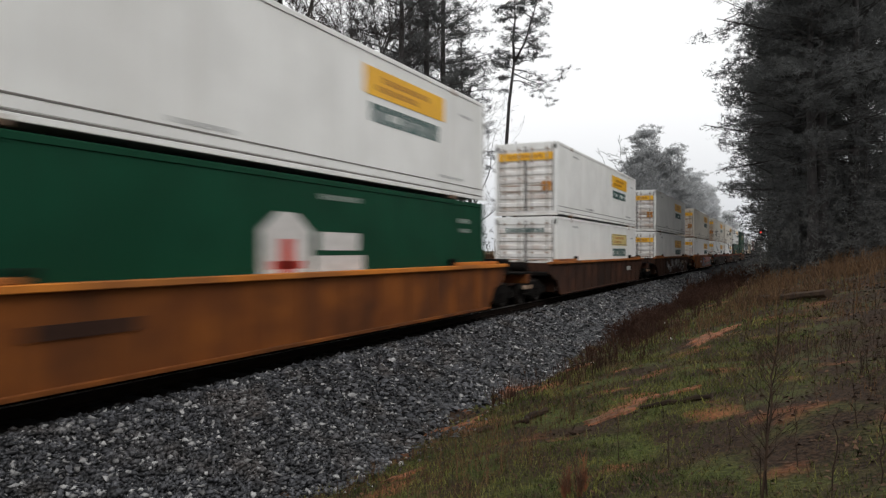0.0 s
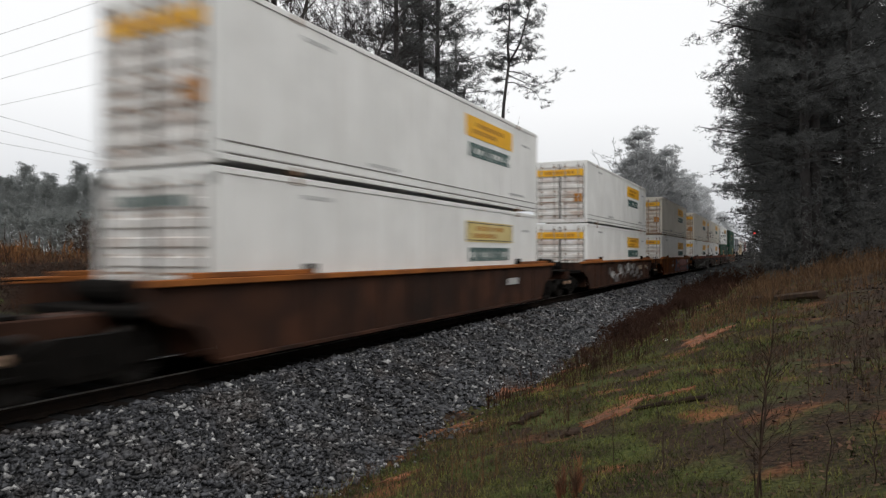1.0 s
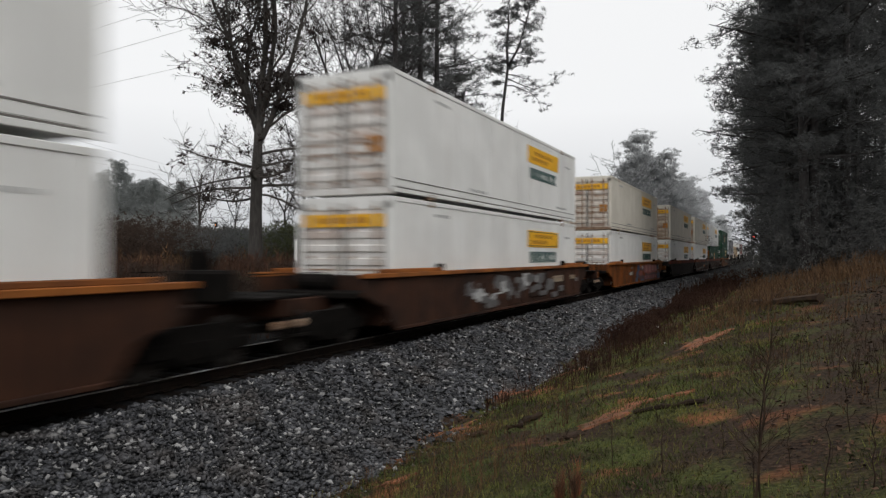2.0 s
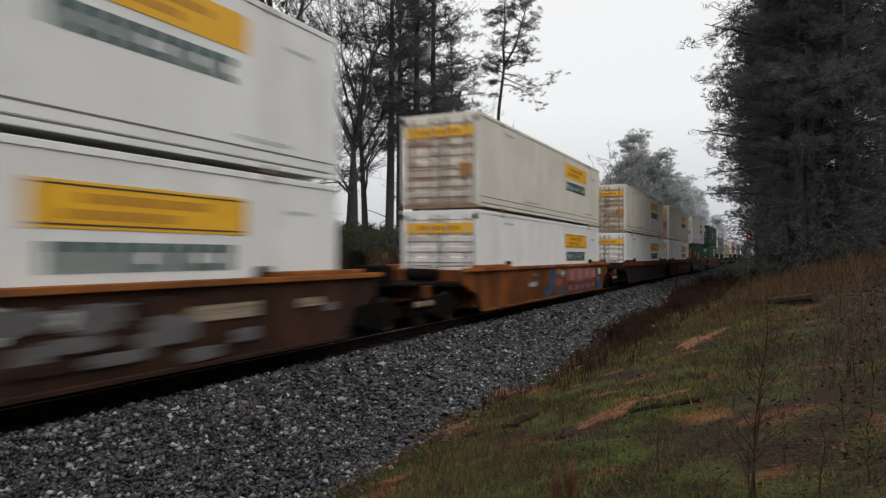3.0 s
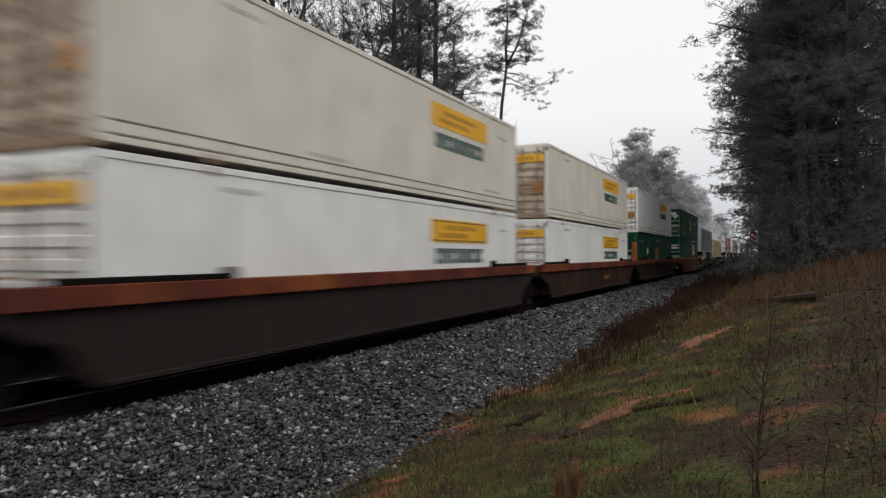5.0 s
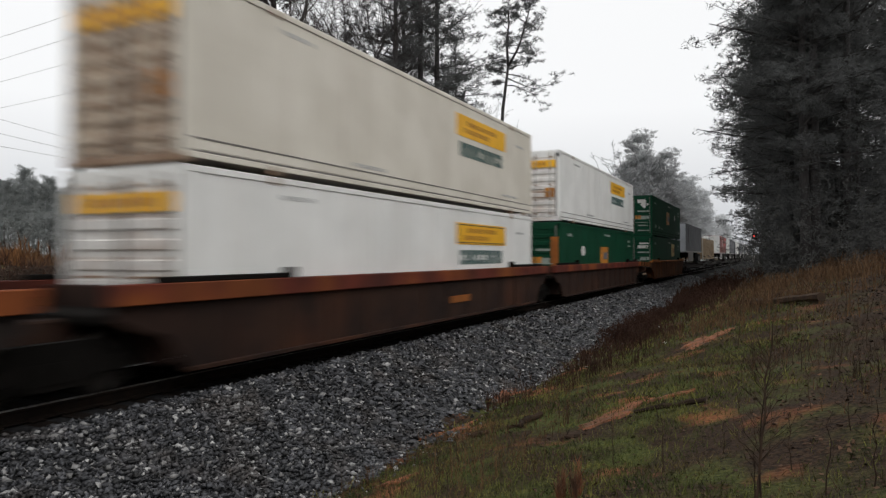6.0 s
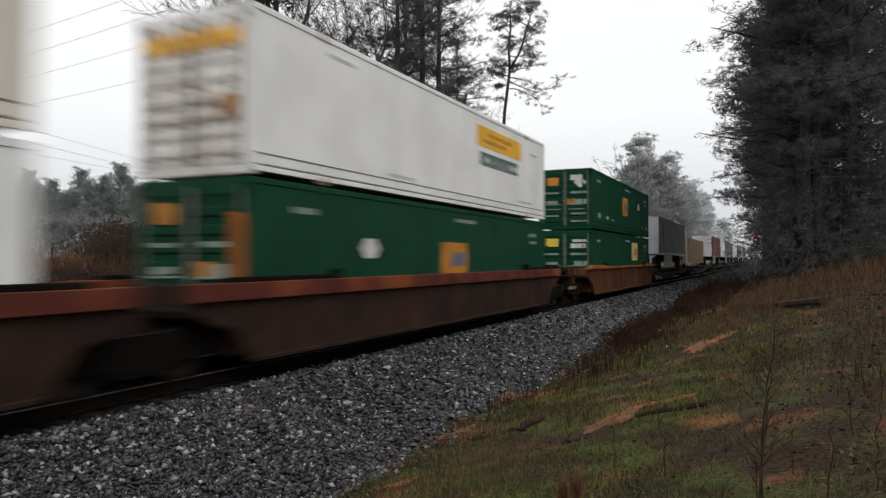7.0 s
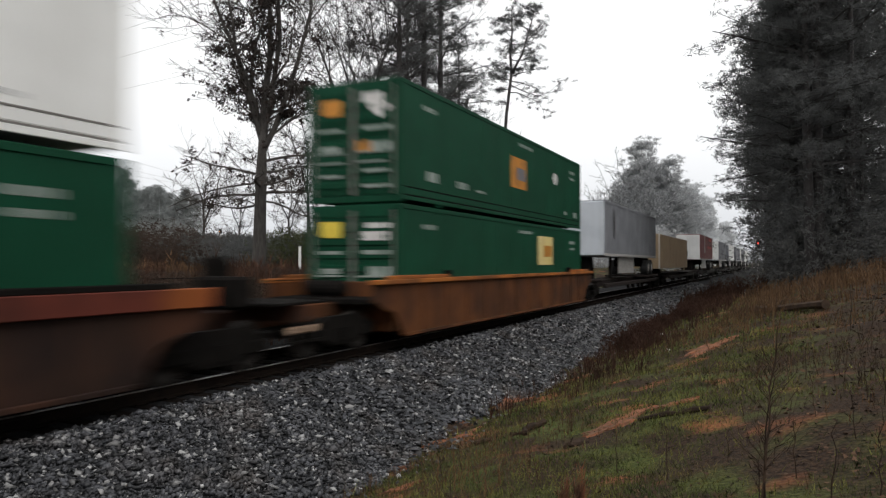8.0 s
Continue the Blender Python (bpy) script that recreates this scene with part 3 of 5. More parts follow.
        for i in range(8):
            r.box(-0.7 + i * 0.18, -0.58 + i * 0.18, -0.033, -0.02, 2.28, 2.42)
        part("banner_mark", r, OCHRE, d, kind="stuff")
    else:
        r = Shape()
        for i in range(9):
            r.box(-0.8 + i * 0.18, -0.68 + i * 0.18, -0.030, -0.02, 2.28, 2.46)
        part("door_lettering", r, TEAL, root, kind="stuff")
    return root


def wordmark(y, z, h, length, seed):
    """A row of ten heavy letter-sized bars, some with a notch."""
    r, sh = random.Random(seed + 40), Shape()
    step = length / 10
    x0, x1 = HW - 0.025, HW - 0.012
    for i in range(10):
        a = y + i * step
        b = a + step * 0.84
        k = r.randrange(3)
        sh.box(x0, x1, a, a + 0.12, z, z + h)
        sh.box(x0, x1, a + 0.12, b, z + h * 0.68, z + h)
        if k:
            sh.box(x0, x1, b - 0.1, b, z, z + h * 0.68)
        if k != 1:
            sh.box(x0, x1, a + 0.12, b - (0.1 if k else 0), z, z + h * 0.28)
    return sh


def green_box(name, stickers, seed, label, house=False):
    root = new(name)
    tagged(root, label, "shipping container", "stacked containers")
    shell(root, GREEN, GREEN)
    doors(root, GREEN, PALE_MARK, 7, rods=GREEN)
    pale = Shape()
    bars(pale, 1.2, 1.9, 2.35, 2.47, HW - 0.018, 6, seed)
    bars(pale, 8.2, 9.6, 2.52, 2.62, HW - 0.018, 12, seed + 1)
    bars(pale, 14.4, 15.2, 2.3, 2.42, HW - 0.018, 6, seed + 2)
    pale.box(HW - 0.03, HW - 0.012, 1.4, 1.95, 0.62, 0.86)
    pale.box(HW - 0.03, HW - 0.012, 15.0, 15.45, 0.5, 0.72)
    bars(pale, 3.2, 3.9, 0.62, 0.80, HW - 0.018, 5, seed + 7)
    bars(pale, 4.5, 5.2, 0.62, 0.70, HW - 0.018, 6, seed + 8)
    bars(pale, 13.6, 14.0, 0.55, 0.68, HW - 0.018, 3, seed + 9)
    bars(pale, 14.5, 15.2, 2.05, 2.15, HW - 0.018, 6, seed + 10)
    part("pale_marking", pale, PALE_MARK, root, "pale grey markings", kind="stuff")
    if house:
        out = [(6.5, 0.6), (7.9, 0.6), (7.9, 1.9), (7.45, 2.22), (6.95, 2.22), (6.5, 1.9)]
        lg = part("emblem", Shape().prism(out, "x", HW - 0.03, HW - 0.012), PALE_SPRAY, root, "white house-shaped emblem with a red figure")
        part("emblem_mark", Shape().box(HW - 0.014, HW - 0.008, 7.02, 7.38, 0.8, 1.75).box(HW - 0.014, HW - 0.008, 6.75, 7.65, 1.22, 1.36), RED, lg)
        wd = Shape().box(HW - 0.03, HW - 0.012, 8.15, 9.5, 1.55, 1.9).box(HW - 0.03, HW - 0.012, 8.0, 9.7, 1.05, 1.45)
        part("emblem_lettering", wd, PALE_SPRAY, root)
    for y0, y1, z0, z1, m in stickers:
        if m is PALE_SPRAY:
            yc, zc, ry, rz = (y0 + y1) / 2, (z0 + z1) / 2, (y1 - y0) * 0.55, (z1 - z0) * 0.6
            out = [(yc + ry * math.cos(radians(60 * k)), zc + rz * math.sin(radians(60 * k))) for k in range(6)]
            part("emblem", Shape().prism(out, "x", HW - 0.03, HW - 0.010), PALE_SPRAY, root, "pale six-sided emblem")
            continue
        p = part("placard", Shape().box(HW - 0.03, HW - 0.010, y0, y1, z0, z1), m, root, "coloured placard")
        part("placard_mark", Shape().box(HW - 0.012, HW - 0.007, y0 + (y1 - y0) * .38, y1 - (y1 - y0) * .08, z0 + (z1 - z0) * .28, z0 + (z1 - z0) * .68), GREYBLUE if m is ORANGE_STICKER else OCHRE, p)
    top = (-0.95, -0.30, 2.12, 2.50)
    part("end_placard", Shape().box(top[0], top[1], -0.03, 0.0, top[2], top[3]), PLAIN_YELLOW if seed == 15 else ORANGE_STICKER, root, "bright placard on the door")
    wd = Shape().box(0.45, 1.05, -0.032, 0.0, 1.22, 1.44).box(-0.95, -0.35, -0.03, 0.0, 1.25, 1.38).box(0.3, 1.0, -0.03, 0.0, 0.72, 0.80).box(-0.95, -0.3, -0.03, 0.0, 0.62, 0.70)
    wd.box(0.3, 1.05, -0.03, 0.0, 1.72, 1.82).box(-1.0, -0.3, -0.03, 0.0, 1.72, 1.80).box(0.3, 1.05, -0.03, 0.0, 0.36, 0.44)
    sheet = Shape()
    if seed == 15:
        sheet.box(0.25, 1.0, -0.03, 0.0, 2.05, 2.26).box(0.4, 1.05, -0.03, 0.0, 2.34, 2.46)
    elif seed == 14:
        sheet.prism([(0.75, 1.98), (1.06, 2.24), (0.75, 2.50), (0.44, 2.24)], "y", -0.034, 0.0).box(0.25, 0.85, -0.03, 0.0, 2.36, 2.60)
    part("end_marking", wd, PALE_MARK, root, kind="stuff")
    if sheet.v:
        part("end_notice", sheet, PALE_SPRAY, root, "white notice on the door", kind="stuff")
    if seed == 13:
        part("corner_stripe", Shape().box(0.9, 1.22, -0.036, 0.0, 0.5, 2.3), RUST_CAP, root, "ochre upright stripe on the door")
    part("end_placard", Shape().box(0.12, 0.52, -0.036, 0.0, *((0.66, 0.92) if seed == 15 else (1.20, 1.48))), ORANGE_STICKER, root)
    return root


# ---- running gear
def truck(root, yc):
    """Two-axle truck: side frames, bolster, two wheelsets that roll."""
    tr = part("truck", Shape().box(-1.0, 1.0, yc - 0.22, yc + 0.22, 0.40, 0.68, 0.03), BLACK, root, "two-axle freight truck")
    for s in (-1, 1):
        prof = [(yc - 1.22, 0.36), (yc - 1.22, 0.55), (yc - 0.55, 0.78), (yc + 0.55, 0.78), (yc + 1.22, 0.55), (yc + 1.22, 0.36),
                (yc + 0.72, 0.36), (yc + 0.38, 0.20), (yc - 0.38, 0.20), (yc - 0.72, 0.36)]
        a, b = sorted((s * 0.90, s * 1.06))
        part("side_frame", Shape().prism(prof, "x", a, b), BLACK, tr)
        for dx in (-0.16, 0.0, 0.16):
            part("spring", Shape().disc(s * 1.05, yc + dx, 0.28, "z", [(0, 0.06), (0.26, 0.06)], 8), BLACK, tr)
        for dy in (-0.89, 0.89):
            part("axle_box", Shape().box(a - 0.02, b + 0.05, yc + dy - 0.13, yc + dy + 0.13, 0.31, 0.55, 0.03), BLACK, tr)
    for dy in (-0.89, 0.89):
        ws = part("wheelset", WHEELSET, WHEEL, root, "worn steel wheelset", True)
        ws.location = (0, yc + dy, 0.42)
        WHEELS.append(ws)


WHEELSET = Shape()
for s in (-1, 1):
    prof = [(s * 0.685, 0.445), (s * 0.715, 0.445), (s * 0.73, 0.42), (s * 0.82, 0.417), (s * 0.82, 0.37), (s * 0.79, 0.34), (s * 0.775, 0.16), (s * 0.84, 0.11), (s * 0.84, 0.08)]
    WHEELSET.disc(0, 0, 0, "x", prof, 24)
WHEELSET.disc(0, 0, 0, "x", [(-1.05, 0.07), (1.05, 0.07)], 10)


def graffiti(root, marks, face):
    """Sprayed shapes: (material, y0, y1, z0, z1, seed), each a lumpy rounded patch on the side."""
    for layer, (m, y0, y1, z0, z1, seed) in enumerate(marks):
        r = random.Random(seed)
        n = 26
        out = []
        for k in range(n):
            a = 6.2832 * k / n
            q = 1 - 0.28 * r.random()
            cu, sn = math.cos(a), math.sin(a)
            out.append(((y0 + y1) / 2 + (y1 - y0) / 2 * q * math.copysign(abs(cu) ** 0.5, cu), (z0 + z1) / 2 + (z1 - z0) / 2 * q * math.copysign(abs(sn) ** 0.5, sn)))
        part("sprayed_patch", Shape().prism(out, "x", face - 0.01, face + 0.002 + 0.0009 * layer), m, root, "spray-painted patch")


def tags(seed, y0, y1, paints, n):
    """n overlapping sprayed patches along y0..y1."""
    r = random.Random(seed)
    out = []
    for i in range(n):
        y, z = y0 + (y1 - y0) * (i + r.random()) / n, r.uniform(0.45, 1.15)
        w, h = r.uniform(0.5, 1.3), r.uniform(0.18, 0.48)
        out.append((paints[r.randrange(len(paints))], y - w / 2, y + w / 2, max(z - h / 2, 0.28), min(z + h / 2, 1.37), seed * 50 + i))
    return out


def well_car(name, side, cap, front, back, label, marks=(), first_truck=True, last_truck=True, plates=(), cap_h=0.10):
    """A well car round a 53-foot container at y 0..L; front and back: metres from the container's end to the end of the car."""
    root = new(name)
    tagged(root, label, "well car", "well cars of the train")
    top, bot, face = 1.40, 0.22, 1.44
    y0, y1 = -0.95, L + 0.95
    for s in (-1, 1):
        a, b = sorted((s * 1.335, s * face))
        # the plate tapers up at both ends over the trucks
        out = [(y0 - 0.35, 1.02), (y0, 0.86), (-0.5, 0.76), (-0.05, bot), (L + 0.05, bot), (L + 0.5, 0.76), (y1, 0.86), (y1 + 0.35, 1.02), (y1 + 0.35, top), (y0 - 0.35, top)]
        pl = part("side_sill", Shape().prism(out, "x", a, b), side, root, "long rusted side plate")
        a2, b2 = sorted((s * 1.32, s * (face + 0.10)))
        part("top_flange", Shape().box(a2, b2, y0 - 0.4, y1 + 0.4, top + 0.085 - cap_h, top + 0.085, 0.012), cap, pl)
        a2, b2 = sorted((s * 1.32, s * (face + 0.06)))
        part("bottom_flange", Shape().box(a2, b2, 0.0, L, bot - 0.03, bot + 0.04, 0.01), side, pl)
        for ya, yb in ((-0.7, 2.35), (L - 2.35, L + 0.7)):
            a3, b3 = sorted((s * 1.335, s * (face + 0.02)))
            part("guide_box", Shape().box(a3, b3, ya, yb, top + 0.08, top + 0.17, 0.015), BLACK if cap_h > 0.2 else cap, pl)
            yy = yb if ya < 5 else ya
            part("guide_post", Shape().box(a3, b3, yy - 0.12, yy + 0.12, top + 0.08, top + 0.27, 0.02), BLACK, pl)
        ribs = [0.9 + i * (L - 1.8) / 11 for i in range(12)]
        for y in ribs:
            a4, b4 = sorted((s * (face - 0.002), s * (face + 0.022)))
            part("stiffener", Shape().box(a4, b4, y - 0.05, y + 0.05, bot + 0.04, top, 0.006), side, pl)
        if s > 0:
            for py0, py1, pz0, pz1, m in plates:
                part("data_plate", Shape().box(face, face + 0.028, py0, py1, pz0, pz1), m, pl, "faded painted data panel")
            graffiti(pl, marks, face + 0.024)
    part("well_floor", Shape().box(-1.33, 1.33, 0.2, L - 0.2, 0.20, 0.30, 0.02), BLACK, root)
    for yy, e, sgn, has in ((0.0, front, -1, first_truck), (L, back, 1, last_truck)):
        ye = yy + sgn * e
        a, b = sorted((yy + sgn * 0.15, ye))
        pf = part("end_platform", Shape().box(-1.30, 1.30, *sorted((yy + sgn * 0.2, yy + sgn * min(1.3, e))), 0.95, 1.08, 0.02), BLACK, root, "dark end platform")
        part("centre_sill", Shape().box(-0.33, 0.33, a, b, 0.62, 1.0, 0.03), side, pf)
        part("bulkhead", Shape().box(-1.3, 1.3, *sorted((yy + sgn * 0.18, yy + sgn * 0.30)), 0.3, 1.42, 0.02), side, root)
        if e > 2.5:
            part("end_beam", Shape().box(-1.42, 1.42, *sorted((ye, ye - sgn * 0.12)), 0.78, 1.10, 0.02), side, pf)
            part("walkway", Shape().box(-1.36, 1.36, *sorted((ye, ye - sgn * 0.75)), 1.10, 1.15, 0.01), BLACK, pf, "grating walkway")
            for sx in (-1.36, 1.36):
                part("grab_rail", Shape().tube([(sx, ye - sgn * 0.06, 0.45), (sx, ye - sgn * 0.06, 1.55), (sx, ye - sgn * 0.9, 1.55), (sx, ye - sgn * 0.9, 1.1)], [0.018] * 4, 6), BLACK, pf)
                part("step", Shape().box(sx - 0.05, sx + 0.05, *sorted((ye - sgn * 0.06, ye - sgn * 0.5)), 0.42, 0.46), BLACK, pf)
                part("sill_step", Shape().box(sx - 0.05, sx + 0.05, *sorted((ye - sgn * 0.08, ye - sgn * 0.36)), 0.58, 0.72, 0.03), DIRT_DOOR, pf, "pale worn corner step")
            part("coupler", Shape().box(-0.14, 0.14, *sorted((ye, ye + sgn * 0.33)), 0.72, 0.98, 0.05), BLACK, pf, "knuckle coupler")
            part("brake_hose", Shape().tube([(0.3, ye, 0.75), (0.32, ye + sgn * 0.15, 0.4), (0.2, ye + sgn * 0.33, 0.35)], [0.025] * 3, 6), RUBBER, pf)
            if sgn > 0:
                st = part("brake_stand", Shape().box(-0.5, -0.2, ye - 0.62, ye - 0.38, 1.14, 1.95, 0.03), BLACK, pf, "dark hand brake stand")
                part("brake_wheel", Shape().disc(-0.35, ye - 0.30, 1.72, "y", [(0, 0.27), (0.03, 0.28), (0.06, 0.27)], 18), BLACK, st)
                part("valve_box", Shape().box(0.25, 1.1, ye - 1.5, ye - 0.95, 1.08, 1.62, 0.05), BLACK, pf, "dark air valve housing")
            tank = part("air_tank", Shape().disc(-0.75, yy + sgn * 0.75, 1.28, "x", [(0, 0.12), (0.05, 0.18), (1.0, 0.18), (1.05, 0.12)], 14), BLACK, root)
        if has:
            truck(root, yy + sgn * (1.95 if e > 2.5 else e))
    return root


def trailer(name, paint, front, label, mark=None):
    """A road trailer, riding nose first on a spine car: box, landing gear, bogie with tyres."""
    root = new(name)
    tagged(root, label, "trailer", "trailers on the train")
    bz, tz = 2.20, 5.02
    part("box", Shape().box(-1.28, 1.28, 0.06, L, bz, tz, 0.02), paint, root)
    part("nose", Shape().box(-1.25, 1.25, 0.0, 0.07, bz + 0.03, tz - 0.05, 0.03), front, root, "flat pale front wall")
    for s in (-1, 1):
        a, b = sorted((s * 1.26, s * 1.295))
        part("top_rail", Shape().box(a, b, 0.0, L, tz - 0.14, tz, 0.008), paint, root)
        part("bottom_rail", Shape().box(a, b, 0.0, L, bz - 0.02, bz + 0.13, 0.008), GALV, root)
        part("landing_leg", Shape().box(s * 0.95 - 0.07, s * 0.95 + 0.07, 2.7, 2.85, 1.05, bz, 0.01), BLACK, root)
        for y in (13.2, 14.5):
            t = part("tyre", Shape().disc(s * 1.0 - 0.25, y, 1.55, "x", [(0, 0.40), (0.05, 0.5), (0.45, 0.5), (0.5, 0.40)], 20), RUBBER, root)
            part("rim", Shape().disc(s * 1.0 + (0.24 if s > 0 else -0.26), y, 1.55, "x", [(0, 0.28), (0.02, 0.26)], 16), GALV, t)
    seams = Shape()
    for i in range(1, 26):
        seams.box(1.279, 1.285, i * L / 26 - 0.02, i * L / 26 + 0.02, bz + 0.13, tz - 0.14)
    part("side_post", seams, paint, root, kind="stuff")
    part("bogie", Shape().box(-0.9, 0.9, 12.5, 15.2, 1.6, bz, 0.05), BLACK, root)
    part("nose_unit", Shape().box(-0.75, -0.05, -0.05, 0.02, bz + 0.35, bz + 0.95, 0.02), BLACK, root, "dark panel on the front")
    part("skirt", Shape().box(1.0, 1.06, 4.5, 9.0, 1.25, bz, 0.01), GALV, root)
    if mark == "dark":
        part("side_mark", Shape().prism([(2.0, 3.3), (2.35, 3.05), (2.5, 3.6), (2.4, 4.55), (2.1, 4.7), (1.95, 4.2)], "x", 1.27, 1.288), DARKINK, root, "dark emblem on the side")
    if mark == "red":
        rr = Shape().box(1.27, 1.29, 9.0, 14.0, 3.6, 3.9).box(1.27, 1.29, 11.0, 14.0, 4.5, 4.8)
        part("side_stripe", rr, RED, root, "bright red stripes")
        part("corner_strip", Shape().box(1.27, 1.30, 5.2, 5.6, 3.0, 5.0), WHITE, root, "white upright strip")
        part("round_mark", Shape().disc(1.285, 5.75, 3.15, "x", [(0, 0.13), (0.02, 0.12)], 14), GREEN_MARK, root, "small bright green round mark")
    return root


def spine_car(name, label):
    root = new(name)
    tagged(root, label, "spine car", "spine cars of the train")
    part("spine", Shape().box(-0.45, 0.45, -2.4, L + 2.4, 0.55, 0.98, 0.03), DARK_CAR, root)
    part("deck", Shape().box(-1.35, 1.35, 11.8, L + 0.6, 0.92, 1.04, 0.02), DARK_CAR, root, "wheel platform")
    part("front_platform", Shape().box(-1.2, 1.2, -0.4, 1.8, 0.92, 1.02, 0.02), DARK_CAR, root)
    part("hitch", Shape().prism([(0.4, 1.0), (1.6, 1.0), (1.1, 2.15), (0.85, 2.15)], "x", -0.4, 0.4), BLACK, root, "fifth-wheel hitch stand")
    for s in (-1, 1):
        part("side_step", Shape().box(s * 1.25 - 0.1, s * 1.25 + 0.1, 0.0, L, 0.60, 0.80, 0.02), DARK_CAR, root)
    for y in (-1.4, L + 1.4):
        truck(root, y)
    return root


FLOOR_Z = 0.33
A1, A2, A3, A4, A6, A7, A9, A10 = 2.61, 26.17, 49.80, 73.40, 96.93, 116.79, 136.61, 160.16


def build_train():
    W1 = "white shipping container with yellow banner and teal lettering, street grime"
    spec = [
        (A1, white_box("shipping_container", WHITE, seed=1, label=W1), green_box("shipping_container", [], 1, "dark green container with a white house emblem", True)),
        (A2, white_box("shipping_container", WHITE, seed=2, label=W1), white_box("shipping_container", WHITE, PALE_YELLOW, False, seed=3, drop=0.27, label="white shipping container with a faded dusty yellow banner")),
        (A3, white_box("shipping_container", WHITE, seed=4, label=W1), white_box("shipping_container", WHITE, seed=5, label=W1, drop=0.27)),
        (A4, white_box("shipping_container", CREAM, seed=6, door=STAINED_CREAM, label="aged off-white container with rusty streaked doors"), white_box("shipping_container", WHITE, seed=7, label=W1, drop=0.27)),
        (A6, white_box("shipping_container", CREAM, seed=8, door=DIRTY_CREAM, label="aged cream container with brown dirty doors"), white_box("shipping_container", WHITE, seed=9, label=W1, drop=0.27)),
        (A7, white_box("shipping_container", CREAM, seed=10, door=DIRTY_CREAM, label="aged cream container with a yellow banner"), white_box("shipping_container", WHITE, seed=11, label=W1, drop=0.27)),
        (A9, white_box("shipping_container", WHITE, seed=12, label=W1), green_box("shipping_container", [(7.3, 9.0, 1.1, 1.97, ORANGE_STICKER), (3.5, 4.15, 1.55, 1.95, PALE_SPRAY)], 13, "dark green container with an orange placard")),
        (A10, green_box("shipping_container", [(7.4, 8.9, 1.08, 2.1, ORANGE_STICKER), (12.1, 12.6, 1.65, 2.05, PALE_SPRAY)], 14, "dark green container with an orange and blue placard"),
         green_box("shipping_container", [(10.2, 12.0, 1.45, 2.5, PALE_YELLOW)], 15, "dark green container with a tall yellow placard")),
    ]
    for y, up, low in spec:
        mover(low, y, FLOOR_Z)
        mover(up, y, FLOOR_Z + H + 0.03)
    C = "well_car"
    mover(well_car(C, ORANGE_CAR, ORANGE_CAP, 3.68, 3.68, "rusty orange steel well car carrying two containers",
                   plates=[(2.4, 3.9, 0.82, 1.0, BROWN_CAR)]), A1, 0)
    mover(well_car(C, BROWN_CAR, RUST_CAP, 3.68, 3.68, "brown rusted well car with an orange top edge",
                   plates=[(12.6, 13.6, 0.85, 1.05, GREYINK)]), A2, 0)
    mover(well_car(C, BROWN_CAR, RUST_CAP, 3.68, 3.68, "dark brown well car with white graffiti",
                   tags(20, 4.2, 11.8, (GREY_SPRAY, BROWN_CAR, GREY_SPRAY, GREYINK, GREY_SPRAY, BROWN_CAR), 40) + [(GREY_SPRAY, 11.9, 12.8, 0.28, 0.5, 23), (GREY_SPRAY, 12.9, 13.6, 0.46, 0.7, 24)],
                   plates=[(11.95, 13.6, 0.86, 1.10, CREAM_PANEL), (14.7, 15.4, 0.92, 1.08, CREAM_PANEL), (15.5, 15.9, 0.80, 0.95, GREY_SPRAY)]), A3, 0)
    mover(well_car(C, ORANGE_CAR, RUST_CAP, 3.68, 3.68, "orange well car with pink and blue graffiti",
                   [(GREY_SPRAY, 4.1, 5.5, 0.70, 0.95, 30), (GREYINK, 4.3, 5.1, 0.74, 0.90, 31), (GREY_SPRAY, 4.6, 5.3, 1.10, 1.22, 29),
                    (BLUE, 6.2, 7.1, 0.24, 0.58, 32), (BLUE, 6.5, 7.4, 0.48, 0.95, 33), (BLUE, 6.8, 7.9, 0.85, 1.32, 34), (DEEP_BLUE, 6.95, 7.6, 1.02, 1.34, 35),
                    (MAUVE, 7.2, 9.4, 0.34, 0.72, 36), (BLUE, 7.9, 9.3, 0.25, 0.40, 28), (DULL_RED, 7.3, 8.8, 0.62, 0.96, 37), (ORANGE_CAP, 7.7, 8.5, 1.08, 1.33, 38), (GREY_SPRAY, 8.2, 9.1, 0.92, 1.28, 39), (PALE_SPRAY, 8.5, 8.9, 1.05, 1.22, 40),
                    (MAUVE, 9.0, 14.6, 0.25, 0.80, 41), (DULL_RED, 9.0, 14.6, 0.66, 1.34, 42)]
                   + [((PINK, PALE_PINK)[i % 2], 9.15 + i * 0.66, 9.95 + i * 0.66, 0.72 + 0.05 * (i % 3), 1.33 - 0.04 * (i % 2), 60 + i) for i in range(8)]
                   + [(PINK, 9.5 + i * 1.05, 10.2 + i * 1.05, 0.34, 0.60, 70 + i) for i in range(5)]
                   + [(BLUE, 14.6, 16.0, 0.24, 0.72, 80), (GREY_SPRAY, 14.8, 15.4, 0.62, 0.85, 81), (PALE_SPRAY, 15.1, 15.6, 0.92, 1.26, 82), (BLUE, 14.7, 15.1, 0.9, 1.25, 83)]), A4, 0)
    mover(well_car(C, DARK_CAR, RED_CAP, 3.68, 1.86, "dark weathered well car with a red oxide top edge", cap_h=0.28), A6, 0)
    mover(well_car(C, SOOTY_CAR, RED_CAP, 1.86, 1.8, "brown well car with a red oxide top edge", first_truck=False, cap_h=0.28,
                   plates=[(9.0, 10.2, 0.62, 0.80, RUST_CAP)]), A7, 0)
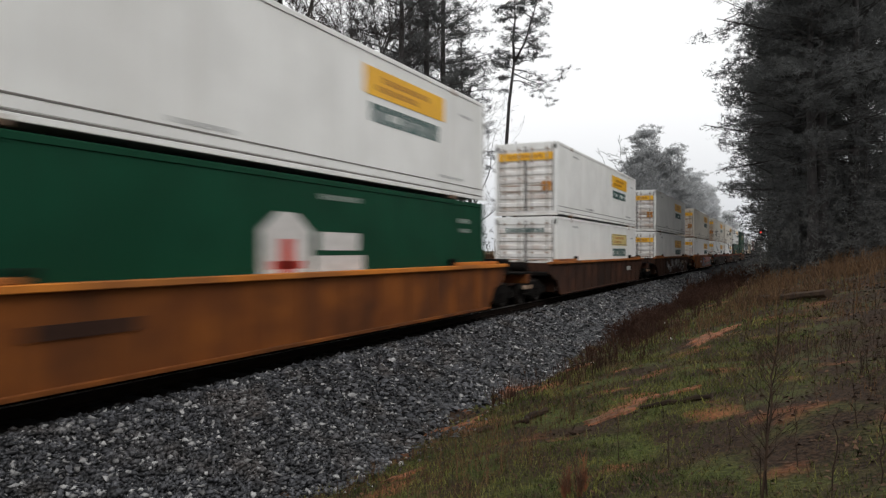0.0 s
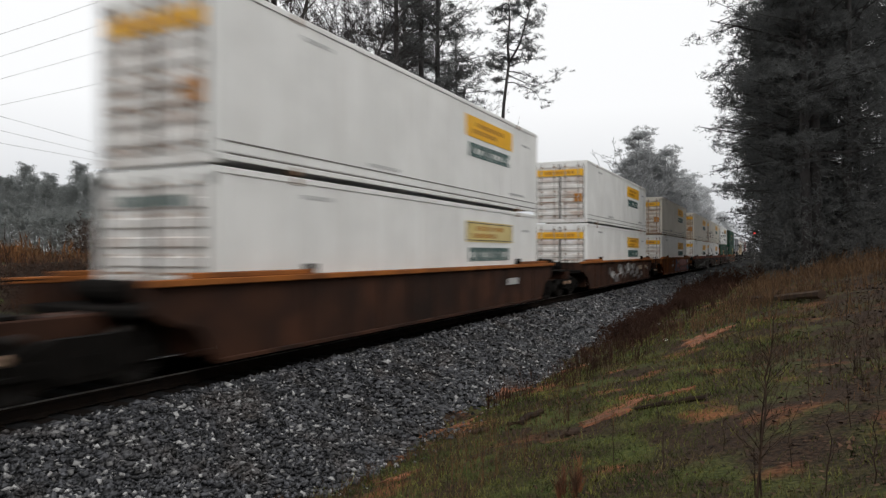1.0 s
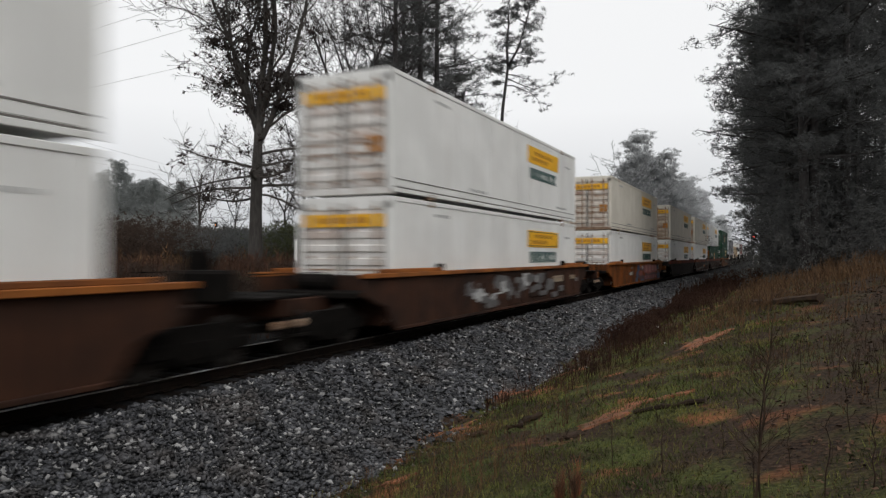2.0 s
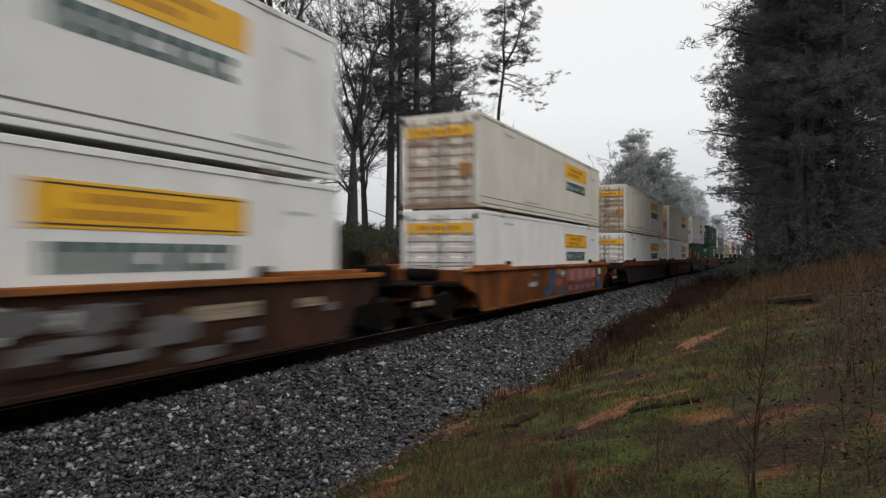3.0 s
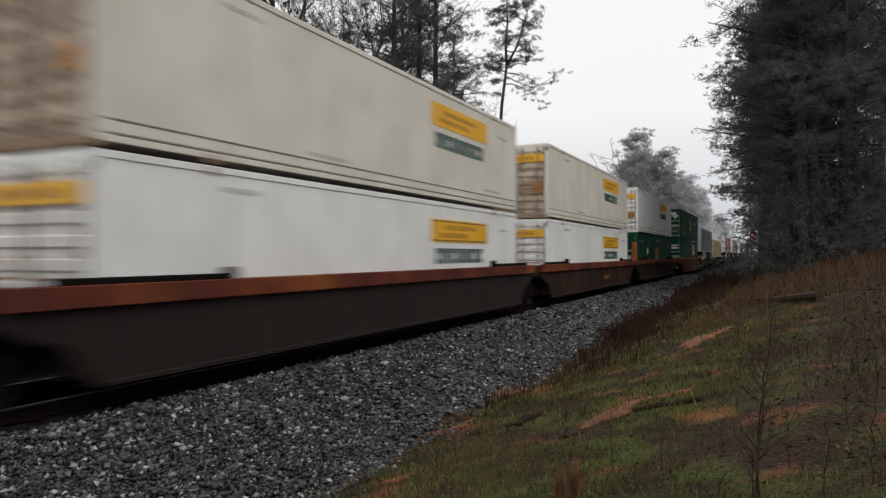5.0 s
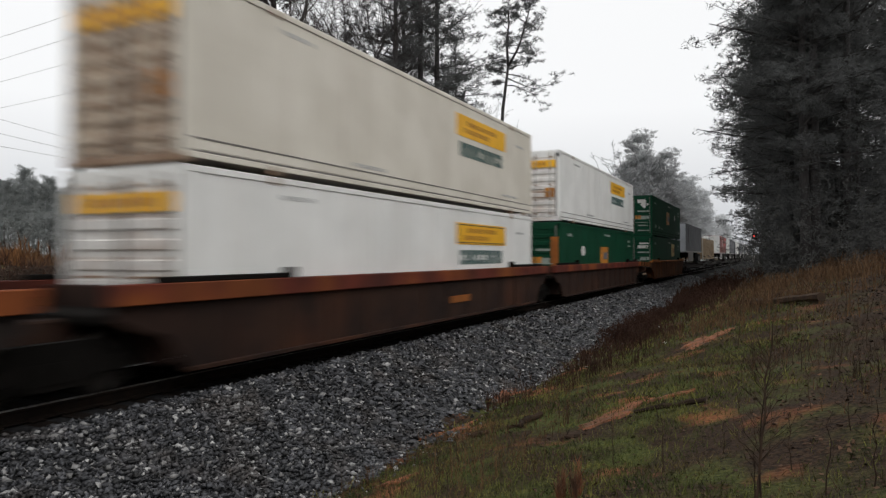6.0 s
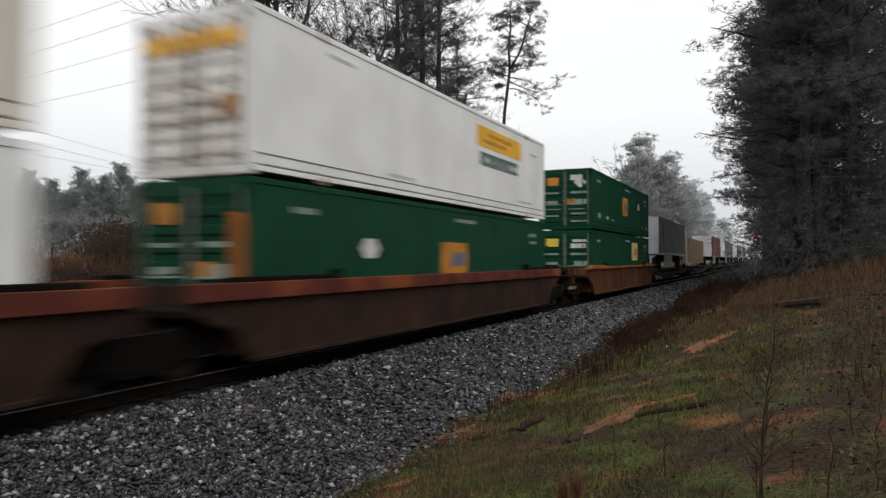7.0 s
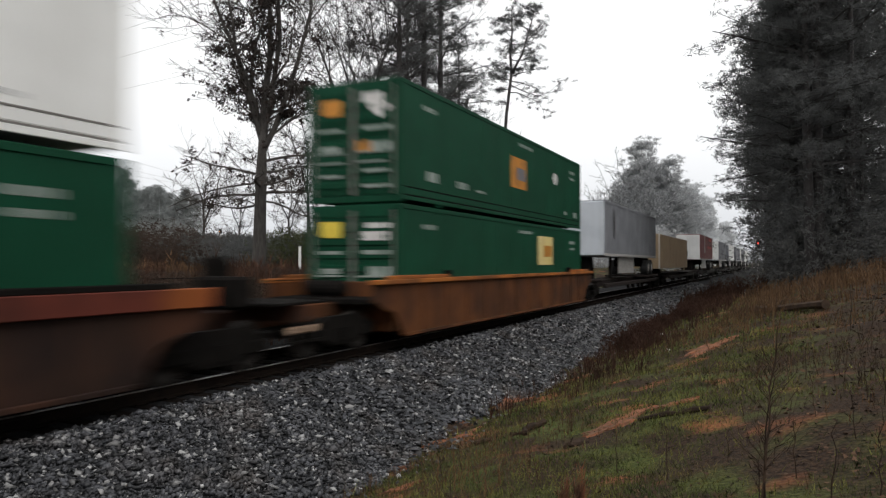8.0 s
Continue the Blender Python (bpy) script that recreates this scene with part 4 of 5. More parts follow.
    mover(well_car(C, SOOTY_CAR, RED_CAP, 1.8, 3.68, "brown well car with a worn red top edge", first_truck=False, cap_h=0.28), A9, 0)
    mover(well_car(C, RUST_CAR, RUST_CAP, 3.68, 2.4, "rusty orange-brown well car"), A10, 0)
    t1 = 181.05
    sp = spine_car("spine_car", "dark low spine car carrying a road trailer")
    mover(sp, t1, 0)
    mover(trailer("road_trailer", GREYP, PALEGREY, "grey road trailer with a pale front and dark emblem", "dark"), t1, 0)
    tan = new("freight_container")
    tagged(tan, "plain tan freight container on a spine car", "shipping container")
    part("body", Shape().box(-1.29, 1.29, 0, 17.0, 0, 2.55, 0.03), TAN, tan)
    part("corner_post", Shape().box(1.2, 1.3, -0.01, 0.14, 0, 2.6, 0.01), CREAM, tan)
    rb = Shape()
    for i in range(40):
        rb.box(1.285, 1.305, 0.4 + i * 0.41, 0.6 + i * 0.41, 0.15, 2.4)
    part("corrugation", rb, TAN, tan, kind="stuff")
    mover(tan, 198.95, 1.42)
    for y, paint, front, mk, lab in ((228.25, MAROON, WHITE, "red", "maroon road trailer with red stripes and white front"), (254.95, GREYP, WHITE, None, "plain grey road trailer"),
                                     (277.95, WHITE, GREYP, None, "plain white road trailer"), (300.95, GREYP, GREYP, None, "plain grey road trailer"), (323.95, GREYP, WHITE, None, "plain grey road trailer"),
                                     (346.95, WHITE, WHITE, None, "plain white road trailer")):
        mover(trailer("road_trailer", paint, front, lab, mk), y, 0)
    for y in (203.95, 228.25, 254.95, 277.95, 300.95, 323.95, 346.95):
        car = mover(copy_thing(sp, pose(TRACK, y, 0)), y, 0)
        WHEELS.extend(o for o in car.children if o.name.startswith("wheelset"))


build_train()


# ---------------------------------------------------------------- trees
def tufts(centres, radius, per, length, width, rng, flat=0.6):
    """Thin pointed blades round the centres: arrays of vertices and triangles."""
    n = len(centres) * per
    c = np.repeat(np.array(centres), per, 0)
    r = np.repeat(np.broadcast_to(np.array(radius, dtype=float), (len(centres),)), per)
    d = rng.normal(0, 1, (n, 3)) * np.array([1, 1, flat])
    d /= np.linalg.norm(d, axis=1)[:, None]
    p = c + rng.normal(0, 0.45, (n, 3)) * r[:, None] * np.array([1, 1, flat])
    side = np.cross(d, rng.normal(0, 1, (n, 3)))
    side /= np.linalg.norm(side, axis=1)[:, None] + 1e-9
    ln = length * rng.uniform(0.6, 1.3, n)[:, None]
    w = width * rng.uniform(0.7, 1.3, n)[:, None]
    v = np.stack([p - side * w, p + side * w, p + d * ln], 1).reshape(-1, 3)
    return v, np.arange(n * 3).reshape(-1, 3)


def pine(name, height, bare, spread, seed, bark=BARK, needle=NEEDLE, lean=0.0, per=11, size=0.30, dens=1.0, label="tall pine with a bare dark trunk and high crown", gaps=0.0, width=0.018, plume=6, cone=False):
    """bare: the fraction of the height below the crown; spread: length of the longest limb."""
    rng = np.random.default_rng(seed)
    root = new(name)
    tagged(root, label, "tree", "pines along the railway")
    r0 = height * 0.0125
    pts, rad = [], []
    bx, by = rng.normal(0, 0.25, 2)
    for i in range(11):
        k = i / 10
        pts.append((lean * k * height + bx * math.sin(3 * k), by * math.sin(2.5 * k), k * height))
        rad.append(r0 * (1 - 0.85 * k) * (1.35 if i == 0 else 1))
    part("trunk", Shape().tube(pts, rad, 9), bark, root, "", True)

    def at(z):
        k = z / height
        return np.array((lean * k * height + bx * math.sin(3 * k), by * math.sin(2.5 * k), z))
    limbs, centres = Shape(), []
    n = int((1 - bare) * height * 3.0 * dens)
    for i in range(n + 5):
        k = rng.uniform(0, 1) ** 0.85 if i < n else rng.uniform(-0.5, 0)
        z = height * (bare + (0.98 - bare) * k)
        ln = spread * (1 - 0.80 * max(k, 0) if cone else 1 - 0.72 * max(k, 0) ** 2.2) * rng.uniform(0.3, 1.08)
        if i >= n:
            ln *= 0.5
        az = rng.uniform(0, 6.283)
        up = rng.uniform(-0.15, 0.35) + 0.75 * max(k, 0) ** 1.5
        p0 = at(z)
        d = np.array((math.cos(az), math.sin(az), up))
        bend = np.array((rng.normal(0, 0.25), rng.normal(0, 0.25), rng.uniform(-0.35, 0.45)))
        p1 = p0 + d * ln * 0.5 + bend * ln * 0.3
        p2 = p0 + d * ln + bend * ln * 0.5
        rr = 0.012 + 0.016 * ln
        limbs.tube([p0, p1, p2], [rr, rr * 0.6, rr * 0.25], 3, False)
        if i >= n:
            continue
        m = max(2, int(ln * 1.5))
        for j in range(m):
            f = 0.4 + 0.6 * (j + rng.random()) / m
            if rng.random() < gaps:
                continue
            q = p0 + (p1 - p0) * min(f * 2, 1) + (p2 - p1) * max(f * 2 - 1, 0)
            off = rng.normal(0, 0.20, 3) * ln * np.array([1, 1, 0.42])
            limbs.tube([q, q + off], [rr * 0.4, 0.006], 3, False)
            for _ in range(plume):
                centres.append(q + off + rng.normal(0, 1, 3) * np.array([0.36, 0.36, 0.15]))
    part("limb", limbs, bark, root, kind="stuff")
    v, f = tufts(centres, size * 0.75, per, size, width, rng, 0.7)
    cr = new("crown", big_mesh("crown", v, f, needle))
    cr.parent = root
    tagged(cr, kind="stuff")
    return root


def hardwood(name, height, seed, bark=BARK_GREY, leaf=None, fork=0.3, label="bare winter hardwood tree", spread=0.55, depth=5, thick=0.017, fine=0.010, kind_group="bare hardwoods", lush=False):
    rng = random.Random(seed)
    root = new(name)
    tagged(root, label, "tree", kind_group)
    trunk, twigs, tips = Shape(), Shape(), []

    many = (7, 8, 6, 4, 3, 2) if lush == 2 else (6, 6, 4, 3, 3, 2) if lush else (5, 5, 4, 3, 2, 2)

    def grow(p, d, ln, r, lv):
        steps = 5 if lv < 2 else 3 if lv < 4 else 2
        pts, rad = [p], [r]
        q, dd = Vector(p), Vector(d)
        w = (0.03, 0.13, 0.2, 0.24, 0.25, 0.25, 0.25)[lv]
        for i in range(steps):
            dd = (dd + Vector((rng.gauss(0, w), rng.gauss(0, w), rng.gauss(0.04, w * 0.7)))).normalized()
            q = q + dd * (ln / steps)
            pts.append(q[:])
            rad.append(max(r * (1 - 0.5 * (i + 1) / steps), fine))
        (trunk if lv < 2 else twigs).tube(pts, rad, 9 if lv == 0 else 6 if lv == 1 else 4 if lv < 4 else 3, False)
        if lv >= 2:
            tips.append(pts[-1])
        if lv >= depth:
            return
        for i in range(many[lv]):
            a = rng.uniform(0, 6.283)
            leader = i < (3 if lv == 0 else 1)
            k = 1.0 if leader else rng.uniform(0.5 if lv == 0 else 0.2, 0.97)
            j = min(int(k * steps), steps - 1)
            st = Vector(pts[j]).lerp(Vector(pts[j + 1]), k * steps - j)
            if lv == 0:
                a = i * 2.2 + rng.uniform(-0.4, 0.4)
            side = Vector((math.cos(a), math.sin(a), rng.uniform(-0.2, 0.45)))
            if leader:
                nd, f, g = dd + side * (0.42 if lv == 0 else 0.3), 0.95 if lv == 0 else 0.68, 0.78 if lv == 0 else 0.85
            else:
                nd, f, g = dd * rng.uniform(0.15, 0.9) + side * spread * rng.uniform(0.8, 1.25), rng.uniform(0.4, 0.62), rng.uniform(0.38, 0.55)
            grow(st[:], nd.normalized(), ln * f, rad[j + 1] * g, lv + 1)
    grow((0, 0, 0), (0.02, 0.02, 1), height * fork, height * thick, 0)
    part("trunk", trunk, bark, root, "", True)
    part("branchwork", twigs, bark, root, kind="stuff")
    if leaf:
        g = np.random.default_rng(seed)
        c = [t for t in tips if noise.noise(Vector(t) * 0.55) + rng.uniform(-0.25, 0.25) > 0.32 - leaf * 0.5]
        v, f = tufts(c, 0.24, 8, 0.12, 0.04, g, 1.0)
        o = new("foliage", big_mesh("foliage", v, f, DEADLEAF))
        o.parent = root
        tagged(o, kind="stuff")
    return root


def clumps(centres, q, rng, n, wide=0.32):
    for _ in range(n):
        centres.append(q + rng.normal(0, 1, 3) * np.array([wide, wide, wide * 0.45]))


def forked_pine(name, seed, label):
    """A slender leaning pine whose stem forks high up; x runs across the leaning plane."""
    rng = np.random.default_rng(seed)
    root = tagged(new(name), label, "tree", "pines along the railway")
    stem = [(0.0, 0, 0), (0.15, 0, 5), (0.3, 0.1, 10), (0.55, 0, 14), (1.0, 0, 17.6)]
    left = [(1.0, 0, 17.6), (0.9, 0.2, 19.5), (1.1, 0.3, 21.5), (1.0, 0.2, 23.4)]
    right = [(1.0, 0, 17.6), (1.9, -0.2, 19.2), (2.5, -0.3, 21.2), (3.0, -0.2, 23.1)]
    part("trunk", Shape().tube(stem, [0.24, 0.19, 0.16, 0.14, 0.115], 8).tube(left, [0.13, 0.10, 0.07, 0.03], 6).tube(right, [0.12, 0.09, 0.06, 0.03], 6), BARK, root, "", True)
    limbs, centres = Shape(), []

    def limb(p0, d, ln, r, droop=0.0):
        p0, d = np.array(p0, dtype=float), np.array(d, dtype=float)
        pts, q = [p0], p0
        for i in range(5):
            d = d + rng.normal(0, 0.22, 3) + np.array((0, 0, -droop))
            d /= np.linalg.norm(d)
            q = q + d * ln / 5
            pts.append(q)
            if i > 0:
                for _ in range(2):
                    e = q + (d * 0.5 + rng.normal(0, 0.7, 3) * np.array((1, 1, 0.6))) * min(ln, 3.0) * 0.22
                    limbs.tube([q, (q + e) / 2 + rng.normal(0, 0.06, 3), e], [r * 0.45, r * 0.3, 0.010], 3, False)
                    clumps(centres, e, rng, 4, 0.15 + 0.03 * ln)
        limbs.tube(pts, [r, r * 0.85, r * 0.7, r * 0.55, r * 0.4, 0.012], 4, False)
        clumps(centres, q, rng, 4, 0.2)

    for line, n in ((left, 12), (right, 13)):
        for i in range(n):
            k = (i + rng.random()) / n
            j = min(int(k * 3), 2)
            p = np.array(line[j]) + (np.array(line[j + 1]) - np.array(line[j])) * (k * 3 - j)
            az = rng.uniform(0, 6.283)
            limb(p, (math.cos(az), math.sin(az), rng.uniform(0.0, 0.5) + 0.5 * k), rng.uniform(1.2, 2.6) * (1.1 - 0.35 * k), 0.035)
    for z, az, ln, dr in ((16.6, 5, 4.4, 0.16), (15.9, -18, 3.8, 0.20), (16.9, 30, 3.2, 0.10), (17.3, -40, 2.6, 0.05), (17.0, 170, 1.5, 0.0), (18.0, 150, 2.0, 0.0), (16.2, 200, 1.0, 0.1)):
        limb((0.55 + (z - 14) / 3.6 * 0.45, 0, z), (math.cos(radians(az)), math.sin(radians(az)), 0.25), ln, 0.055, dr)
    part("limb", limbs, BARK, root, kind="stuff")
    v, f = tufts(centres, 0.17, 16, 0.24, 0.018, rng, 0.6)
    cr = new("crown", big_mesh("crown", v, f, NEEDLE))
    cr.parent = root
    tagged(cr, kind="stuff")
    return root


def oak(name, seed, label):
    """A thick straight bole, a fan of heavy leaders, level lower limbs, withered leaves clinging round the middle."""
    rng = random.Random(seed)
    root = tagged(new(name), label, "tree", "bare hardwoods")
    trunk, twigs, tips = Shape(), Shape(), []

    def grow(p, d, ln, r, lv, droop=0.0):
        steps = (7, 6, 4, 3, 2)[lv]
        pts, rad, q, dd = [p], [r], Vector(p), Vector(d)
        w = (0.10, 0.20, 0.26, 0.3, 0.3)[lv]
        for i in range(steps):
            dd = (dd + Vector((rng.gauss(0, w), rng.gauss(0, w), rng.gauss(0.03 - droop, w * 0.6)))).normalized()
            q = q + dd * (ln / steps)
            pts.append(q[:])
            rad.append(max(r * (1 - 0.72 * (i + 1) / steps), 0.010))
            for _ in range(3 if lv == 0 else 1):
                tips.append(((q + Vector((rng.gauss(0, 0.25), rng.gauss(0, 0.25), rng.gauss(0, 0.3))))[:] if lv == 0 else q[:], lv))
        (trunk if lv == 0 else twigs).tube(pts, rad, 7 if lv == 0 else 5 if lv == 1 else 3, False)
        if lv >= 4:
            return
        for i in range((10, 5, 5, 3)[lv]):
            k = rng.uniform(0.06, 0.98)
            j = min(int(k * steps), steps - 1)
            st = Vector(pts[j]).lerp(Vector(pts[j + 1]), k * steps - j)
            al = (Vector(pts[j + 1]) - Vector(pts[j])).normalized()
            a = rng.uniform(0, 6.283)
            side = Vector((math.cos(a), math.sin(a), rng.uniform(-0.35, 0.5)))
            f = rng.uniform(0.26, 0.46) * (1.15 - 0.4 * k) if lv == 0 else rng.uniform(0.35, 0.6)
            grow(st[:], (al * rng.uniform(0.35, 0.9) + side * rng.uniform(0.6, 0.95)).normalized(), ln * f, rad[j] * rng.uniform(0.32, 0.5), lv + 1, droop * 0.5)

    trunk.tube([(0, 0, -0.3), (0.02, 0, 0.4), (0.05, 0, 3.0), (0.10, 0.03, 5.4), (0.16, 0, 7.4)], [0.46, 0.35, 0.29, 0.26, 0.16], 12)
    for az, tilt, ln, r, z in ((185, 22, 10.5, 0.12, 6.7), (160, 12, 11.0, 0.14, 7.2), (60, 5, 12.0, 0.18, 7.3), (-20, 14, 11.5, 0.15, 6.9), (5, 30, 10.5, 0.15, 6.2), (250, 20, 10.0, 0.11, 7.0), (100, 28, 9.0, 0.10, 6.3)):
        a, t = radians(az), radians(tilt)
        grow((0.12, 0, z), (math.cos(a) * math.sin(t), math.sin(a) * math.sin(t), math.cos(t)), ln, r, 0)
    for az, up, ln, r, z in ((0, 0.05, 4.6, 0.085, 4.3), (20, 0.3, 4.4, 0.08, 5.3), (-35, 0.1, 3.8, 0.07, 4.7), (180, 0.12, 4.2, 0.075, 4.2), (205, 0.3, 3.8, 0.07, 5.2), (150, 0.0, 4.4, 0.07, 3.8), (270, 0.1, 4.0, 0.07, 4.6), (80, 0.1, 4.2, 0.07, 5.0), (-10, 0.25, 4.8, 0.08, 5.8), (10, -0.05, 3.6, 0.06, 3.9), (190, 0.0, 4.6, 0.06, 4.8)):
        a = radians(az)
        grow((0.08, 0, z), Vector((math.cos(a), math.sin(a), up)).normalized(), ln, r, 1, 0.05)
    part("trunk", trunk, OAKBARK, root, "", True)
    part("branchwork", twigs, BARK_GREY, root, kind="stuff")
    keep = []
    for p, lv in tips:
        v = Vector(p)
        near = math.hypot(v.x - 0.2, v.y) / (1.3 + 0.10 * v.z)
        if 3.4 < v.z < 15.5 and noise.noise(v * 1.1) - 0.02 - 0.20 * near - 0.05 * max(v.z - 10, 0) + rng.uniform(-0.12, 0.12) > 0:
            keep.append(p)
    g = np.random.default_rng(seed)
    v, f = tufts(keep, 0.16, 5, 0.15, 0.05, g, 1.0)
    o = new("foliage", big_mesh("foliage", v, f, DEADLEAF))
    o.parent = root
    tagged(o, kind="stuff")
    return root


def snag(name, height, r0, seed, label):
    """A dead trunk, snapped off, with a few broken stubs."""
    rng = random.Random(seed)
    root = tagged(new(name), label, "tree", "bare hardwoods")
    pts = [(rng.gauss(0, 0.06) * i, rng.gauss(0, 0.06) * i, height * i / 6) for i in range(7)]
    part("trunk", Shape().tube(pts, [r0 * (1.2 - 0.09 * i) for i in range(7)], 9), BARK, root, "", True)
    for z in (0.62, 0.74, 0.86, 0.95):
        a = rng.uniform(0, 6.283)
        p = Vector(pts[int(z * 6)]).lerp(Vector(pts[min(int(z * 6) + 1, 6)]), z * 6 % 1)
        part("stub", Shape().tube([p, p + Vector((math.cos(a) * 0.6, math.sin(a) * 0.6, 0.35))], [0.06, 0.025], 5), BARK, root)
    return root


S25, C25 = math.sin(radians(25.31)), math.cos(radians(25.31))
FOC = 784 / math.tan(radians(32.5))


def spot(px, ahead):
    """The place on the plan that many metres ahead, in the direction px of the still camera."""
    r = (px - 784) / FOC * ahead
    return r * C25 - ahead * S25, ahead * C25 + r * S25


def plant(tree, px, ahead, turn=0.0, scale=1.0, z=None):
    x, y = spot(px, ahead)
    tree.matrix_basis = pose(x, y, (gz(x, y) if z is None else z) - 0.1, 0, 0, turn) @ Matrix.Scale(scale, 4)
    return tree


def again(tree, px, ahead, turn, scale):
    x, y = spot(px, ahead)
    t = copy_thing(tree, pose(x, y, gz(x, y) - 0.1, 0, 0, turn))
    t.scale = (scale,) * 3
    return t


def trees_left():
    """Behind the train: an oak with clinging leaves, tall pines, a lone pine, then misty woods."""
    plant(oak("oak_tree", 8, "grey oak with clinging withered leaves"), 448, 34, 25.3)
    plant(hardwood("hardwood_tree", 13, 11, BARK_GREY, 0.02, 0.32, "slender bare hardwood behind the track"), 350, 62)
    h = plant(hardwood("hardwood_tree", 24, 21, BARK, 0.02, 0.34, "dark bare hardwood beside the pines", 0.6, 5, 0.012, 0.012, lush=True), 618, 46)
    plant(snag("dead_tree", 15.6, 0.17, 4, "dead snapped trunk standing among the pines"), 816, 62)
    again(h, 634, 42, 80, 0.9)
    again(h, 655, 52, 160, 1.05)
    again(h, 826, 74, 250, 0.72)
    again(h, 762, 62, 30, 0.8)
    again(h, 540, 60, 200, 0.8)
    again(h, 410, 70, 20, 0.5)
    again(h, 505, 66, 120, 0.6)
    p1 = plant(pine("pine_tree", 27, 0.34, 4.2, 1, gaps=0.1, dens=1.25, per=16, width=0.02, plume=8), 692, 48)
    p2 = plant(pine("pine_tree", 29, 0.32, 4.6, 2, gaps=0.1, dens=1.25, per=16, width=0.02, plume=8), 741, 52)
    again(p1, 775, 55, 130, 1.08)
    again(p2, 712, 60, 220, 1.0)
    again(p1, 800, 66, 300, 0.8)
    plant(forked_pine("pine_tree", 9, "lone slender pine with a forked sparse crown"), 876, 60, 25.3, 0.98)


trees_left()


def woods_right():
    """The dense dark pine wood on the bank."""
    kinds = [pine("pine_tree", 26, 0.16, 4.4, 31, dens=1.4, per=9, plume=5, width=0.021), pine("pine_tree", 28, 0.25, 4.8, 32, dens=1.3, per=9, plume=5, width=0.021), pine("pine_tree", 24, 0.06, 4.6, 33, dens=1.6, per=9, plume=5, width=0.021)]
    big = [pine("pine_tree", 27, 0.37, 5.6, 34, dens=1.8, per=14, plume=8, width=0.024, label="broad dark pine leaning over the cutting"), pine("pine_tree", 26, 0.26, 5.2, 35, dens=1.9, per=14, plume=8, width=0.024, label="broad dark pine at the wood's edge")]
    plant(big[0], 1408, 46, 20)
    plant(big[1], 1424, 40, 80)
    again(big[0], 1402, 60, 140, 1.05)
    again(big[1], 1378, 72, 230, 1.1)
    again(big[0], 1460, 50, 300, 1.1)
    again(big[1], 1520, 44, 10, 1.1)
    for px, ah, k, sc in ((1388, 52, 1, 0.9), (1436, 43, 0, 0.95), (1372, 64, 0, 0.9), (1352, 84, 1, 0.95)):
        again(big[k], px, ah, 47 * ah, sc)
    edge = [(1392, 44, 0), (1440, 40, 1), (1372, 56, 2), (1490, 40, 2), (1572, 44, 1), (1362, 74, 1), (1352, 95, 0), (1345, 120, 2), (1400, 62, 0), (1344, 150, 1)]
    rng = random.Random(3)
    for i in range(9):
        edge.append((rng.uniform(1560, 1760), rng.uniform(46, 85), 3))
    # mostly hidden pines behind the edge, more of them added to shade the far train
    for i in range(22):
        edge.append((rng.uniform(1350, 1430), rng.uniform(75, 190), 3))
    thin = pine("pine_tree", 26, 0.14, 4.8, 36, dens=1.0, per=4, size=0.65, width=0.065, plume=4)
    thin.matrix_basis = pose(19, -6, gz(19, -6) - 0.1)
    used = set()
    for px, ahead, k in edge:
        if k == 3:
            again(thin, px, ahead, rng.uniform(0, 360), rng.uniform(0.85, 1.12))
        elif k in used:
            again(kinds[k], px, ahead, rng.uniform(0, 360), rng.uniform(0.85, 1.12))
        else:
            used.add(k)
            plant(kinds[k], px, ahead, rng.uniform(0, 360))
    for px, ah, sc in ((1376, 52, 0.42), (1402, 44, 0.5), (1430, 47, 0.42), (1458, 42, 0.55), (1486, 46, 0.45), (1515, 40, 0.5), (1545, 44, 0.42), (1575, 40, 0.5), (1360, 66, 0.4), (1445, 54, 0.6), (1530, 52, 0.6)):
        again(kinds[2], px, ah, rng.uniform(0, 360), sc)
    # unseen pines on the bank top, beside and behind the camera, to block light
    for i in range(18):
        x, y = 17 + rng.uniform(0, 12), -46 + i * 4.4
        t = copy_thing(thin, pose(x, y, gz(x, y) - 0.1, 0, 0, rng.uniform(0, 360)))
        t.scale = (rng.uniform(0.8, 1.15),) * 3
    # bare-stemmed edge saplings
    hw = plant(hardwood("hardwood_tree", 13, 77, BARK, 0.3, 0.28, "dark bare tree at the wood's edge", 0.5), 1365, 60)
    for i in range(7):
        again(hw, rng.uniform(1345, 1540), rng.uniform(40, 80), rng.uniform(0, 360), rng.uniform(0.6, 1.1))


woods_right()


def understory():
    """Dark bushes below the wood, as one mass of twigs and leaves."""
    g = np.random.default_rng(12)
    c = []
    for px, ahead, r in [(x, a, 2.2) for x in range(1345, 1800, 26) for a in (38, 48, 60, 78)]:
        x, y = spot(px + g.normal(0, 12), ahead + g.normal(0, 3))
        z = gz(x, y)
        for j in range(46):
            d = g.normal(0, 1, 3) * np.array([r * 0.75, r * 0.75, r * 0.8])
            c.append((x + d[0], y + d[1], z + 0.2 + abs(d[2])))
    v, f = tufts(c, 0.35, 9, 0.24, 0.03, g, 0.9)
    ob = new("undergrowth", big_mesh("undergrowth", v, f, THICKET))
    tagged(ob, "dark evergreen undergrowth at the wood's edge", "undergrowth", kind="stuff")


understory()


